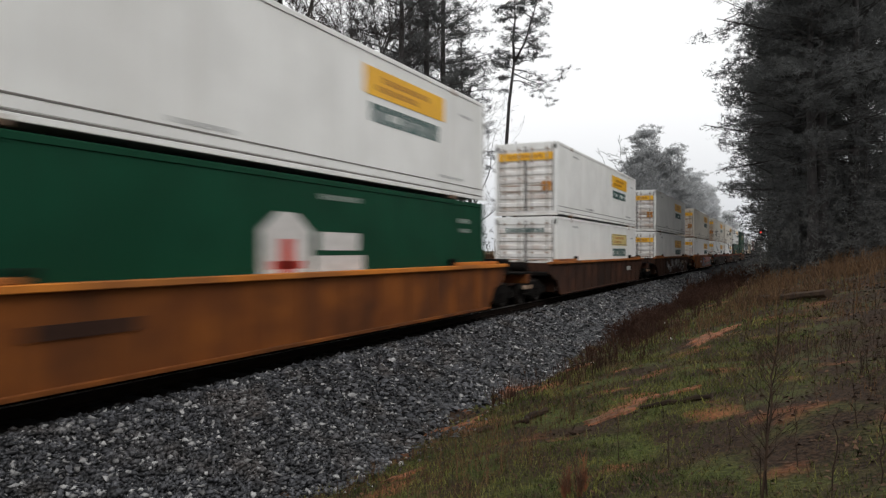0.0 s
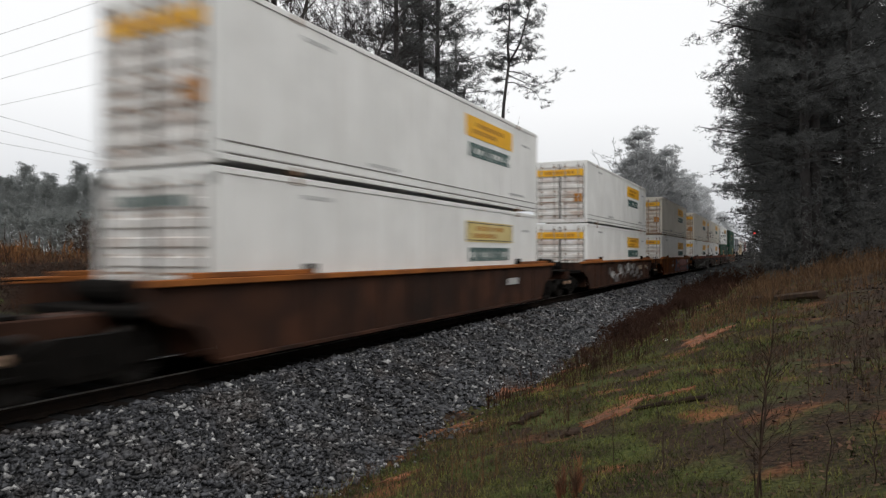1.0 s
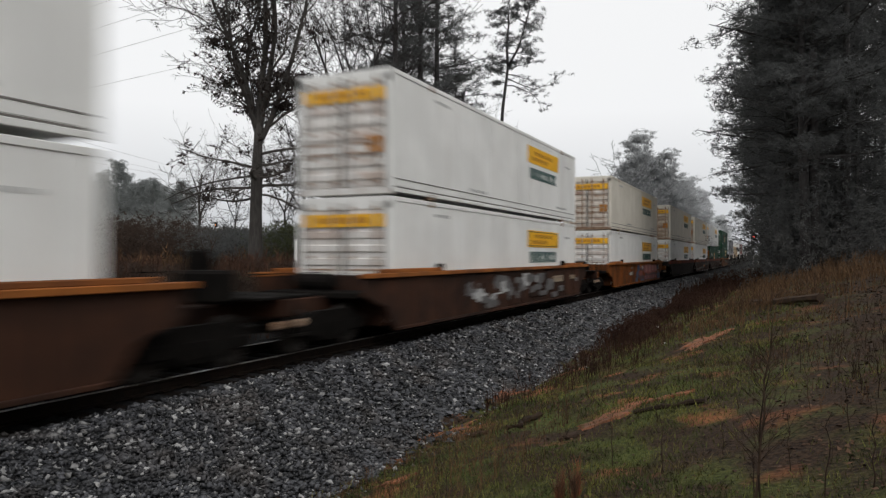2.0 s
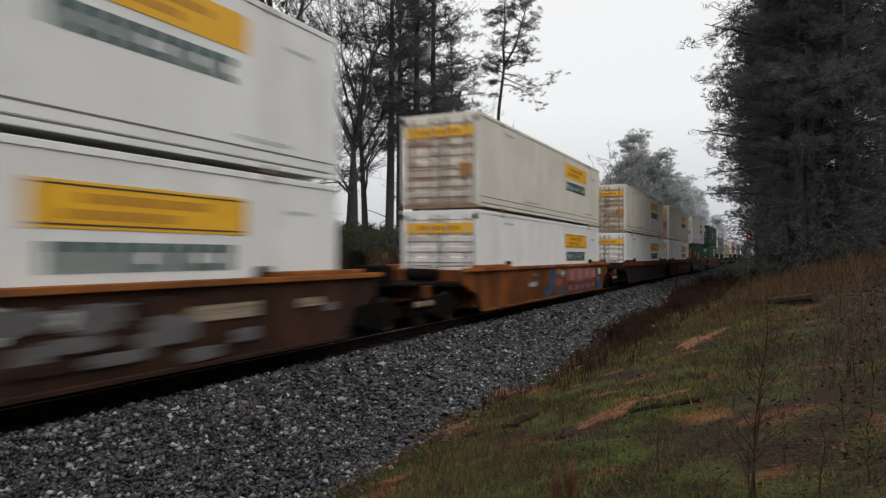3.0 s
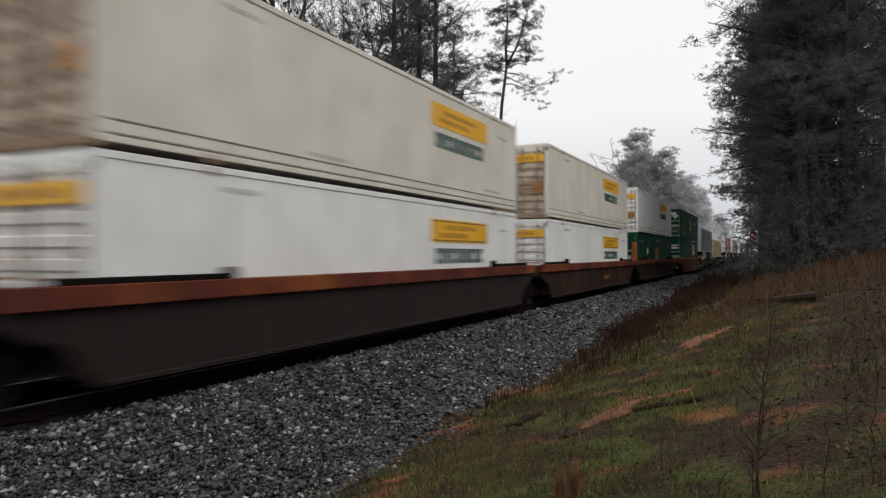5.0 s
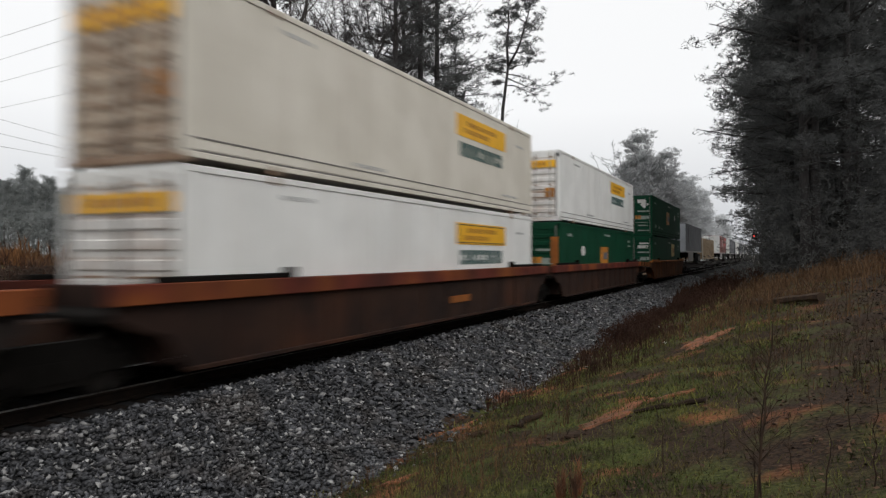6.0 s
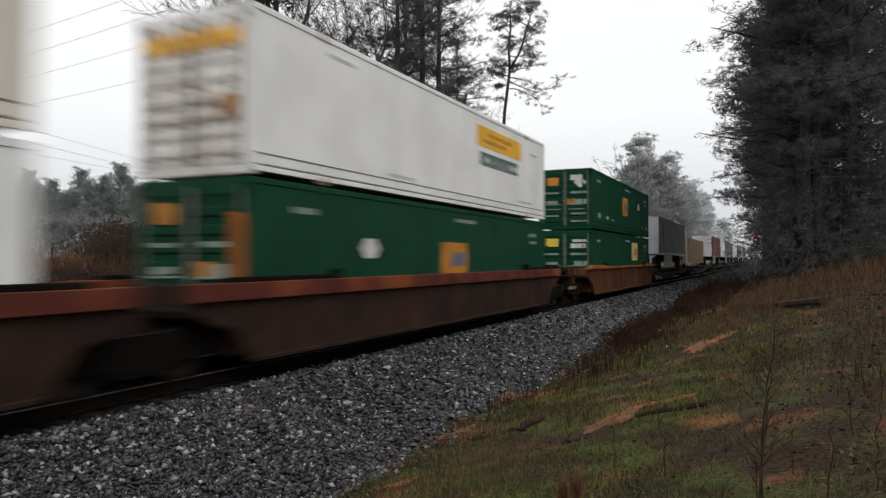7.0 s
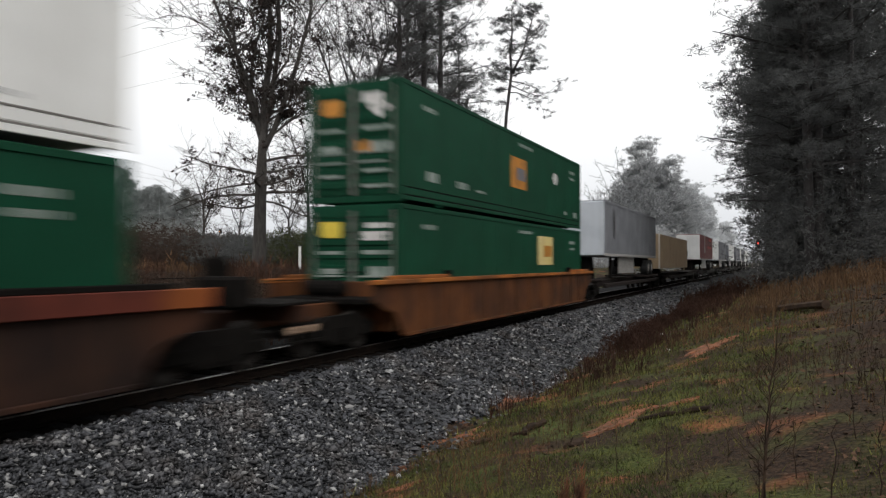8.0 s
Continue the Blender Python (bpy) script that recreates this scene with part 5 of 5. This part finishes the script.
def misty_woods():
    """Woods beyond, along the track, and the low pines across the field, mist painted into their colours."""
    a = hardwood("hardwood_tree", 15.5, 41, MISTTWIG, None, 0.33, "bare tree paled by painted mist", 0.95, 5, 0.011, 0.032, "misty woods", lush=True)
    b = pine("pine_tree", 20.5, 0.12, 5.4, 42, MISTTWIG, MISTY, per=12, size=0.42, width=0.035, dens=2.4, plume=9, label="pine paled by painted mist")
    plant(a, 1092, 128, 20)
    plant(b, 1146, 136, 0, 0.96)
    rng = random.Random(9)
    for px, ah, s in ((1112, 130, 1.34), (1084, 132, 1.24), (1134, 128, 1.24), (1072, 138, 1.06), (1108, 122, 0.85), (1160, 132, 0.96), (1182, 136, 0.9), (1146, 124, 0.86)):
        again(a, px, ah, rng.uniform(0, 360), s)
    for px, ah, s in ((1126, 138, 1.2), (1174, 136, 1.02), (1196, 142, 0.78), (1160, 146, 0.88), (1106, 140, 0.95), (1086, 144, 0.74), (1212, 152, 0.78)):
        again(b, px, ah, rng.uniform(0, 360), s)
    a2 = hardwood("hardwood_tree", 14.5, 43, MISTY, None, 0.33, "bare tree strongly paled by painted mist", 0.95, 5, 0.012, 0.045, "misty woods", lush=True)
    b2 = pine("pine_tree", 19, 0.1, 5.2, 44, MISTY, MISTY2, per=9, size=0.5, width=0.07, dens=1.8, plume=8, label="pine strongly paled by painted mist")
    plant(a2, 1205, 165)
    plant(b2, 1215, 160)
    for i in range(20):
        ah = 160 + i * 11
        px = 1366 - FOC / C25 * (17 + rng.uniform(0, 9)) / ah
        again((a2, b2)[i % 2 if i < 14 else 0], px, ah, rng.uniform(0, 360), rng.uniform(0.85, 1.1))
    lo = pine("pine_tree", 15, 0.34, 4.3, 45, MISTY, FARPINE, per=5, size=0.5, width=0.05, dens=2.5, plume=5, cone=True, label="young pine across the field, haze painted into its colour")
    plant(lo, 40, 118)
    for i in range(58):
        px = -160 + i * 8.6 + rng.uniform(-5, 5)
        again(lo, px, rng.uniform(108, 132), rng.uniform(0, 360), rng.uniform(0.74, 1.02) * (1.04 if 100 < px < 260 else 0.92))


misty_woods()


def brush(name, material, label, spots, seed, size):
    """A low mass of bushes: places (x, y, radius, height)."""
    g = np.random.default_rng(seed)
    c = []
    for x, y, r, h in spots:
        z = gz(x, y)
        for j in range(70):
            d = g.normal(0, 0.55, 2) * r
            c.append((x + d[0], y + d[1], z + h * g.random() ** 0.8))
    v, f = tufts(c, size * 1.2, 8, size, size * 0.16, g, 0.9)
    tagged(new(name, big_mesh(name, v, f, material)), label, "brush", kind="stuff")


def all_brush():
    r = random.Random(5)
    brush("distant_brush", MISTY2, "brush along the far track, strongly paled by painted mist", [(-17 - r.uniform(0, 8), 130 + i * 3.2, 3.5, 8) for i in range(110)], 61, 0.55)
    brush("misty_brush", MISTY, "grey brush under the far trees, paled by painted mist", [(-16 - r.uniform(0, 9), 88 + i * 1.2, 3.0, 6.5) for i in range(60)], 62, 0.5)
    brush("field_brush", FARPINE, "dark brush below the far pines, haze painted into its colour", [(*spot(-180 + i * 7, 106 + r.uniform(0, 16)), 4.0, 6.8) for i in range(74)] + [(*spot(300 + i * 10, 100 + r.uniform(0, 20)), 4.0, 4.5) for i in range(50)], 63, 0.5)
    brush("evergreen_brush", NEEDLE, "dark evergreen saplings before the wood", [(*spot(1372 + i * 6.5 + r.uniform(-6, 6), 39 + r.uniform(0, 6)), 1.4, r.uniform(3.5, 8.5)) for i in range(40)], 69, 0.24)
    brush("red_brown_brush", TOEBRUSH, "low red-brown bushes along the ballast toe", [(-4.75 + r.uniform(0, 1.7) * (0.4 + i / 130), 22 + 0.32 * i + r.uniform(-1, 1), 0.42, r.uniform(0.3, 0.75)) for i in range(0, 130, 2)], 70, 0.11)
    brush("olive_shrub", SHRUB, "olive green shrubs beside the oak", [(*spot(480 + r.uniform(0, 175), 39 + r.uniform(0, 8)), 1.7, 2.7) for i in range(34)], 65, 0.16)
    brush("dark_thicket", THICKET, "dark thicket below the bare trees", [(*spot(330 + r.uniform(0, 480), 50 + r.uniform(0, 14)), 2.2, 2.8) for i in range(60)], 66, 0.26)
    brush("green_brush", NEEDLE, "dark green brush behind the track", [(*spot(400 + r.uniform(0, 260), 44 + r.uniform(0, 22)), 2.0, 2.3) for i in range(60)], 64, 0.24)
    brush("brown_thicket", BROWNBRUSH, "dark brown leafless thicket beyond the track", [(*spot(165 + r.uniform(0, 190), 52 + r.uniform(0, 16)), 2.2, r.uniform(1.6, 4.2)) for i in range(44)], 67, 0.28)
    brush("low_thicket", BROWNBRUSH, "low dark brown thicket close behind the track", [(-13.6 - r.uniform(0, 7), 3 + r.uniform(0, 36), 1.1, 0.5) for i in range(190)], 68, 0.13)


all_brush()


# ---------------------------------------------------------------- bank plants
def bank_grass():
    g = np.random.default_rng(21)
    vs, fs, o = [], [], 0
    for y0, y1, n, ln, w in ((-8, 2.2, 30000, 0.06, 0.006), (2.2, 9, 120000, 0.055, 0.0042), (9, 18, 65000, 0.07, 0.007), (18, 45, 30000, 0.13, 0.012)):
        x = g.uniform(TOE - 0.1, 9, n)
        y = g.uniform(y0, y1, n)
        patch = np.sin(1.3 * x + 0.6 * y) * np.sin(0.9 * y - 0.7 * x + 1.0) + 0.5 * np.sin(3.1 * x + 2.0) * np.sin(2.7 * y)
        keep = (patch + g.normal(0, 0.5, n) > -0.35 + 1.5 * np.clip((x + 0.9) / 3.0, 0, 1)) & (x > TOE + 0.05 + 0.25 * np.sin(1.7 * y))
        x, y = x[keep], y[keep]
        m = len(x)
        z = ground_z(x, y)
        a = g.uniform(0, 6.283, m)
        lean = g.normal(0, 0.5, (m, 2))
        h = ln * g.lognormal(0, 0.35, m)
        sx, sy = np.cos(a) * w, np.sin(a) * w
        p = np.stack([x, y, z - 0.01], 1)
        v = np.stack([p - np.stack([sx, sy, 0 * sx], 1), p + np.stack([sx, sy, 0 * sx], 1), p + np.stack([lean[:, 0] * h, lean[:, 1] * h, h], 1)], 1)
        vs.append(v.reshape(-1, 3))
        fs.append(np.arange(m * 3).reshape(-1, 3) + o)
        o += m * 3
    tagged(new("grass", big_mesh("grass", np.concatenate(vs), np.concatenate(fs), GRASSM)), "short patchy winter grass on the bank", "grass", kind="stuff")


bank_grass()


def weeds(name, material, n, area, height, seed, label, width=0.006):
    """Upright dry stems with side shoots, in drifts."""
    g = np.random.default_rng(seed)
    vs, fs, o = [], [], 0
    x0, x1, y0, y1 = area
    cx, cy = g.uniform(x0, x1, max(n // 40, 1)), g.uniform(y0, y1, max(n // 40, 1))
    k = g.integers(0, len(cx), n)
    x, y = np.clip(cx[k] + g.normal(0, 0.6, n), x0, x1), np.clip(cy[k] + g.normal(0, 1.1, n), y0, y1)
    z = ground_z(x, y)
    h = height * g.lognormal(0, 0.35, n)
    for i in range(5):
        b = np.stack([x, y, z - 0.02], 1)
        lean = g.normal(0, 0.16 if i == 0 else 0.42, (n, 2))
        st = 0 if i == 0 else g.uniform(0.25, 0.75, n) * h
        ln = h if i == 0 else h * g.uniform(0.15, 0.4, n)
        p = b.copy()
        p[:, 2] += st
        a = g.uniform(0, 6.283, n)
        w = (width if i == 0 else width * 0.8) * (1 + y / 14)
        s = np.stack([np.cos(a) * w, np.sin(a) * w, 0 * a], 1)
        t = p + np.stack([lean[:, 0] * ln, lean[:, 1] * ln, ln], 1)
        vs.append(np.stack([p - s, p + s, t], 1).reshape(-1, 3))
        fs.append(np.arange(n * 3).reshape(-1, 3) + o)
        o += n * 3
    tagged(new(name, big_mesh(name, np.concatenate(vs), np.concatenate(fs), material)), label, "weeds", kind="stuff")


weeds("dry_weeds", DRYGRASS, 4600, (-1.6, 13, 23, 48), 0.45, 51, "dry brown broom grass along the bank top")
weeds("dry_weeds", DRYGRASS, 1100, (-2.5, 10, 15, 27), 0.28, 73, "thin dry stems scattered over the bank", 0.004)
weeds("dry_weeds", STALK, 700, (0.8, 6, 2.5, 9), 0.22, 75, "dark dead stems in the leaf litter", 0.0022)
weeds("red_brown_brush", RUSTWEED, 260, (-4.4, -2.6, 15, 23), 0.34, 74, "thinning red-brown brush along the ballast toe", 0.005)
weeds("dry_weeds", DRYGRASS, 600, (-3.4, 5, 3.0, 14), 0.2, 52, "sparse dry stems in the short grass", 0.003)
weeds("red_brown_brush", RUSTWEED, 900, (-4.9, -2.2, 26, 50), 0.40, 53, "dense red-brown brush along the ballast toe")
weeds("red_brown_brush", RUSTWEED, 2600, (-5.6, -1.0, 46, 110), 0.55, 59, "tall dark brush along the far ballast toe")
weeds("red_brown_brush", RUSTWEED, 420, (-4.8, -3.4, 12, 26), 0.34, 60, "scattered red-brown brush at the ballast edge", 0.005)
weeds("red_brown_brush", RUSTWEED, 90, (-4.2, -3.6, 12, 17), 0.3, 56, "red-brown brush along the ballast toe", 0.004)
weeds("orange_broom_grass", surface("orange_broom_grass", (0.17, 0.082, 0.035), (0.10, 0.055, 0.028), 0.5, 0.85, 0.0, spread=0.3, spec=0.1), 3600, (-62, -44, 20, 36), 0.85, 54, "orange broom grass beyond the track", 0.02)
weeds("dead_stalks", STALK, 900, (-0.3, 6.5, 3.0, 13), 0.3, 57, "thin dark dead stalks in the grass", 0.002)
weeds("dry_weeds", RUSTWEED, 4200, (-24, -13.6, 4, 46), 0.6, 58, "dry brown weeds close behind the track", 0.010)
weeds("dry_weeds", DRYGRASS, 2600, (-40, -17, 26, 62), 0.55, 55, "dry brown weeds in the field beyond the track", 0.015)


def sapling(name, height, seed, label, branches=14, thick=1.0, reach=1.0):
    r = random.Random(seed)
    root = new(name)
    tagged(root, label, "sapling", "bare saplings on the bank")
    pts = [(r.gauss(0, 0.006) * height * i, r.gauss(0, 0.006) * height * i, height * i / 6) for i in range(7)]
    part("stem", Shape().tube(pts, [thick * (0.002 + 0.0035 * height) * (1 - 0.12 * i) for i in range(7)], 5), STALK, root)
    tw = Shape()
    for i in range(branches):
        k = r.uniform(0.2, 0.95)
        j = min(int(k * 6), 5)
        p = Vector(pts[j]).lerp(Vector(pts[j + 1]), k * 6 - j)
        a, ln = r.uniform(0, 6.283), height * r.uniform(0.07, 0.2) * (1.15 - k) * reach
        d = Vector((math.cos(a), math.sin(a), r.uniform(0.5, 1.5)))
        q = p + d * ln
        tw.tube([p, p + d * ln * 0.5 + Vector((0, 0, 0.01)), q], [0.0024, 0.0017, 0.0009], 3, False)
        for s in range(1):
            tw.tube([p + d * ln * r.uniform(0.4, 0.9), q + Vector((r.gauss(0, 0.07), r.gauss(0, 0.07), r.uniform(0.02, 0.14))) * height * 0.6], [0.0017, 0.0009], 3, False)
    part("branchwork", tw, STALK, root, kind="stuff")
    return root


def hit_ground(px, py):
    """Where the line of sight of the still camera meets the ground sheet."""
    r, u = (px - 784) / FOC, (450 - py) / FOC
    d = 2.0
    while d < 90:
        x, y = r * d * C25 - d * S25, d * C25 + r * d * S25
        if EYE[2] + u * d < gz(x, y):
            break
        d += 0.02
    return x, y, gz(x, y)


def litter():
    """Dead leaves and crumbs of soil strewn over the bank."""
    g = np.random.default_rng(33)
    n = 26000
    y = 2.5 + 26 * g.random(n) ** 1.7
    x = g.uniform(TOE - 0.15, 8, n)
    x = np.where(g.random(n) < 0.35, g.normal(2.6, 1.6, n), x)
    edge = g.random(n) < 0.16
    x = np.where(edge, TOE - 0.1 + np.abs(g.normal(0, 0.28, n)), x)
    z = ground_z(x, y) + 0.008
    a = g.uniform(0, 6.283, n)
    s = g.uniform(0.008, 0.024, n) * (1 + y / 25)
    tilt = g.normal(0, 0.35, (n, 4))
    vs = []
    for k, (u, w) in enumerate(((-1, -0.5), (1, -0.6), (0.8, 0.6), (-0.9, 0.5))):
        vs.append(np.stack([x + s * (u * np.cos(a) - w * np.sin(a)), y + s * (u * np.sin(a) + w * np.cos(a)), z + s * tilt[:, k]], 1))
    ob = new("leaf_litter", big_mesh("leaf_litter", np.stack(vs, 1).reshape(-1, 3), np.arange(n * 4).reshape(-1, 4), LITTER))
    tagged(ob, "brown dead leaves strewn over the bank", "leaf litter", kind="stuff")


litter()


def bank_things():
    # upright dead stalks and saplings: foot and height
    for i, (px, py, h, nb) in enumerate(((1332, 885, 1.3, 52), (1341, 884, 1.12, 14), (1168, 835, 0.55, 5), (1082, 822, 0.55, 3), (1302, 610, 0.9, 8), (1046, 672, 0.5, 4), (1075, 660, 0.45, 5),
                                         (1068, 655, 0.4, 4), (1118, 648, 0.42, 5), (1152, 635, 0.4, 4), (1172, 630, 0.38, 4), (980, 690, 0.3, 3), (1412, 655, 0.7, 7), (1492, 570, 0.9, 8),
                                         (1560, 620, 0.8, 7), (1440, 520, 0.8, 6), (745, 790, 0.5, 2), (790, 880, 0.45, 6), (1222, 590, 0.5, 5), (1190, 610, 0.4, 4), (1160, 745, 0.5, 4), (1455, 880, 0.6, 9), (1540, 860, 0.6, 9), (1330, 880, 0.5, 14), (1275, 800, 0.35, 10), (1395, 830, 0.5, 12), (1500, 760, 0.5, 12), (1550, 700, 0.55, 12), (1430, 720, 0.5, 10), (1480, 660, 0.6, 10), (1380, 600, 0.5, 8), (1530, 560, 0.7, 10), (1005, 870, 0.4, 10), (850, 850, 0.3, 6), (810, 830, 0.35, 5), (930, 800, 0.25, 5), (775, 850, 0.4, 6))):
        x, y, z = hit_ground(px, py)
        s = sapling("sapling", h, 100 + i, "thin bare sapling on the grassy bank", nb, 1.7 if i == 0 else 1.4, 1.5 if i == 0 else 1.1)
        s.matrix_basis = pose(x, y, z - 0.02, random.uniform(-6, 6), random.uniform(-6, 6), random.uniform(0, 360))
    x, y, z = hit_ground(1003, 880)
    weeds("red_brown_tuft", CLAY, 160, (x - 0.07, x + 0.07, y - 0.07, y + 0.07), 0.2, 71, "red-brown dead tuft in the grass", 0.003)
    weeds("dry_weeds", DRYGRASS, 700, (-4.5, -2.6, 4.2, 9.5), 0.2, 72, "sparse dry stems along the ballast edge", 0.0025)
    # bare red clay showing through the turf
    for i, (px, py, ra, rb, turn) in enumerate(((1012, 655, 0.55, 0.22, 70), (1095, 727, 0.55, 0.20, 60), (1060, 745, 0.35, 0.15, 30), (1245, 600, 1.3, 0.3, 75), (900, 695, 0.6, 0.2, 75), (1180, 700, 0.5, 0.14, 40), (800, 760, 0.7, 0.15, 75), (700, 850, 0.25, 0.12, 60))):
        cx, cy, cz = hit_ground(px, py)
        sh, n, rings = Shape(), 28, (0.0, 0.45, 0.8, 1.0)
        vs = []
        for q in rings:
            for k in range(n):
                an = 6.2832 * k / n
                w = 1 + 0.35 * math.sin(3 * an + i) + 0.22 * math.sin(7 * an + 2 * i) + random.uniform(-0.15, 0.15)
                u, v = q * w * ra * math.cos(an), q * w * rb * math.sin(an)
                x = cx + u * math.cos(radians(turn)) - v * math.sin(radians(turn))
                y = cy + u * math.sin(radians(turn)) + v * math.cos(radians(turn))
                vs.append((x, y, gz(x, y) + (0.028 if q < 0.9 else -0.02) + random.uniform(-0.004, 0.004)))
        sh.add(vs, [(a * n + k, a * n + (k + 1) % n, (a + 1) * n + (k + 1) % n, (a + 1) * n + k) for a in range(len(rings) - 1) for k in range(n)])
        tagged(part("clay_patch", sh, CLAY), "bare red clay patch in the turf", "soil", kind="stuff")
    # dark fallen branches and a charred log
    for i, (pa, pb, r) in enumerate((((1322, 540), (1448, 534), 0.13), ((900, 762), (955, 735), 0.05), ((1120, 730), (1240, 712), 0.035), ((985, 780), (1015, 770), 0.04), ((830, 772), (860, 765), 0.04))):
        a, b = Vector(hit_ground(*pa)), Vector(hit_ground(*pb))
        lg = new("fallen_log" if i == 0 else "fallen_branch")
        tagged(lg, "charred fallen log lying in the grass" if i == 0 else "dark rotten branch lying on the bank", "log")
        lg.location = a
        pts = [(b - a) * (k / 5) + Vector((random.gauss(0, r * 0.5), random.gauss(0, r * 0.5), r * 0.7 + random.uniform(0, r * 0.6))) for k in range(6)]
        part("stem", Shape().tube(pts, [r * random.uniform(0.7, 1.15) for _ in pts], 7), STALK, lg)
        part("snag", Shape().tube([pts[2], pts[2] + Vector((0.1, 0.05, 0.22)) * (r * 10)], [r * 0.4, r * 0.12], 5), STALK, lg)
    # scraps of pale litter by the ballast
    for px, py in ((1172, 606), (1140, 570), (1160, 577)):
        x, y, z = hit_ground(px, py)
        t = part("paper_scrap", Shape().prism([(-0.05, 0), (0.04, 0.0), (0.055, 0.03), (0.0, 0.05), (-0.045, 0.035)], "y", -0.03, 0.03), WHITE)
        tagged(t, "crumpled white paper scrap on the bank", "litter")
        t.matrix_basis = pose(x, y, z + 0.01, 10, 5, 40)


bank_things()


# ---------------------------------------------------------------- line-side things
def linesides():
    x, y = spot(521, 33)
    post = tagged(new("marker_post"), "thin white marker post behind the track", "post")
    post.location = (x, y, gz(x, y))
    part("shaft", Shape().box(-0.05, 0.05, -0.05, 0.05, -0.3, 1.55, 0.01), WHITE, post)
    part("cap", Shape().box(-0.06, 0.06, -0.06, 0.06, 1.55, 1.6, 0.01), GALV, post)
    # red signal at the wood's edge, amber lamp across the field
    for nm, px, py, ah, mat, lab in (("railway_signal", 1330, 416, 70, GLOW_RED, "small signal with a lit red lens among the trees"), ("street_lamp", 378, 396, 90, GLOW_AMBER, "distant lamp with an amber light")):
        x, y = spot(px, ah)
        z = EYE[2] + (450 - py) / FOC * ah
        s = tagged(new(nm), lab, "signal" if nm == "railway_signal" else "lamp")
        s.location = (x, y, 0)
        part("mast", Shape().tube([(0, 0.2, gz(x, y) - 0.2), (0, 0.2, z + 0.3)], [0.07, 0.05], 8), GALV, s)
        hd = part("head", Shape().box(-0.2, 0.2, 0.02, 0.25, z - 0.3, z + 0.3, 0.04), BLACK, s)
        part("lens", Shape().disc(0, -0.01, z, "y", [(0, 0.07), (0.04, 0.09)], 14), mat, hd)
    # overhead wires
    wires = (((0, 60), (180, 0), 62, 53), ((0, 100), (310, 0), 62, 52), ((0, 140), (330, 47), 64, 55), ((0, 187), (330, 113), 66, 58),
             ((0, 210), (330, 300), 50, 105), ((0, 235), (300, 305), 50, 105), ((0, 257), (300, 310), 50, 105))
    for i, (a, b, da, db) in enumerate(wires):
        def at(p, d):
            x, y = spot(p[0], d)
            return Vector((x, y, EYE[2] + (450 - p[1]) / FOC * d))
        pa, pb = at(a, da), at(b, db)
        d = pb - pa
        pts = [pa - d * 3 + Vector((0, 0, 0.0)), pa - d, pa, pa + d * 0.5 - Vector((0, 0, 0.05)), pb, pb + d]
        tagged(part("power_line", Shape().tube(pts, [0.016] * 6, 5), GREYINK), "thin black overhead wire", "power line", "overhead wires")


linesides()


# ---------------------------------------------------------------- what moves
def run(t):
    """How far the train has come."""
    return SPEED * t + GAIN * t * t


def motions():
    for ob, y, z in MOVERS:
        walk(ob, [(i / 4, pose(TRACK, y - run(i / 4), z)) for i in range(33)])
    for ws in WHEELS:
        y, z = ws.location.y, ws.location.z
        walk(ws, [(i / 30, pose(0, y, z, math.degrees(run(i / 30) / 0.42))) for i in range(241)])


motions()
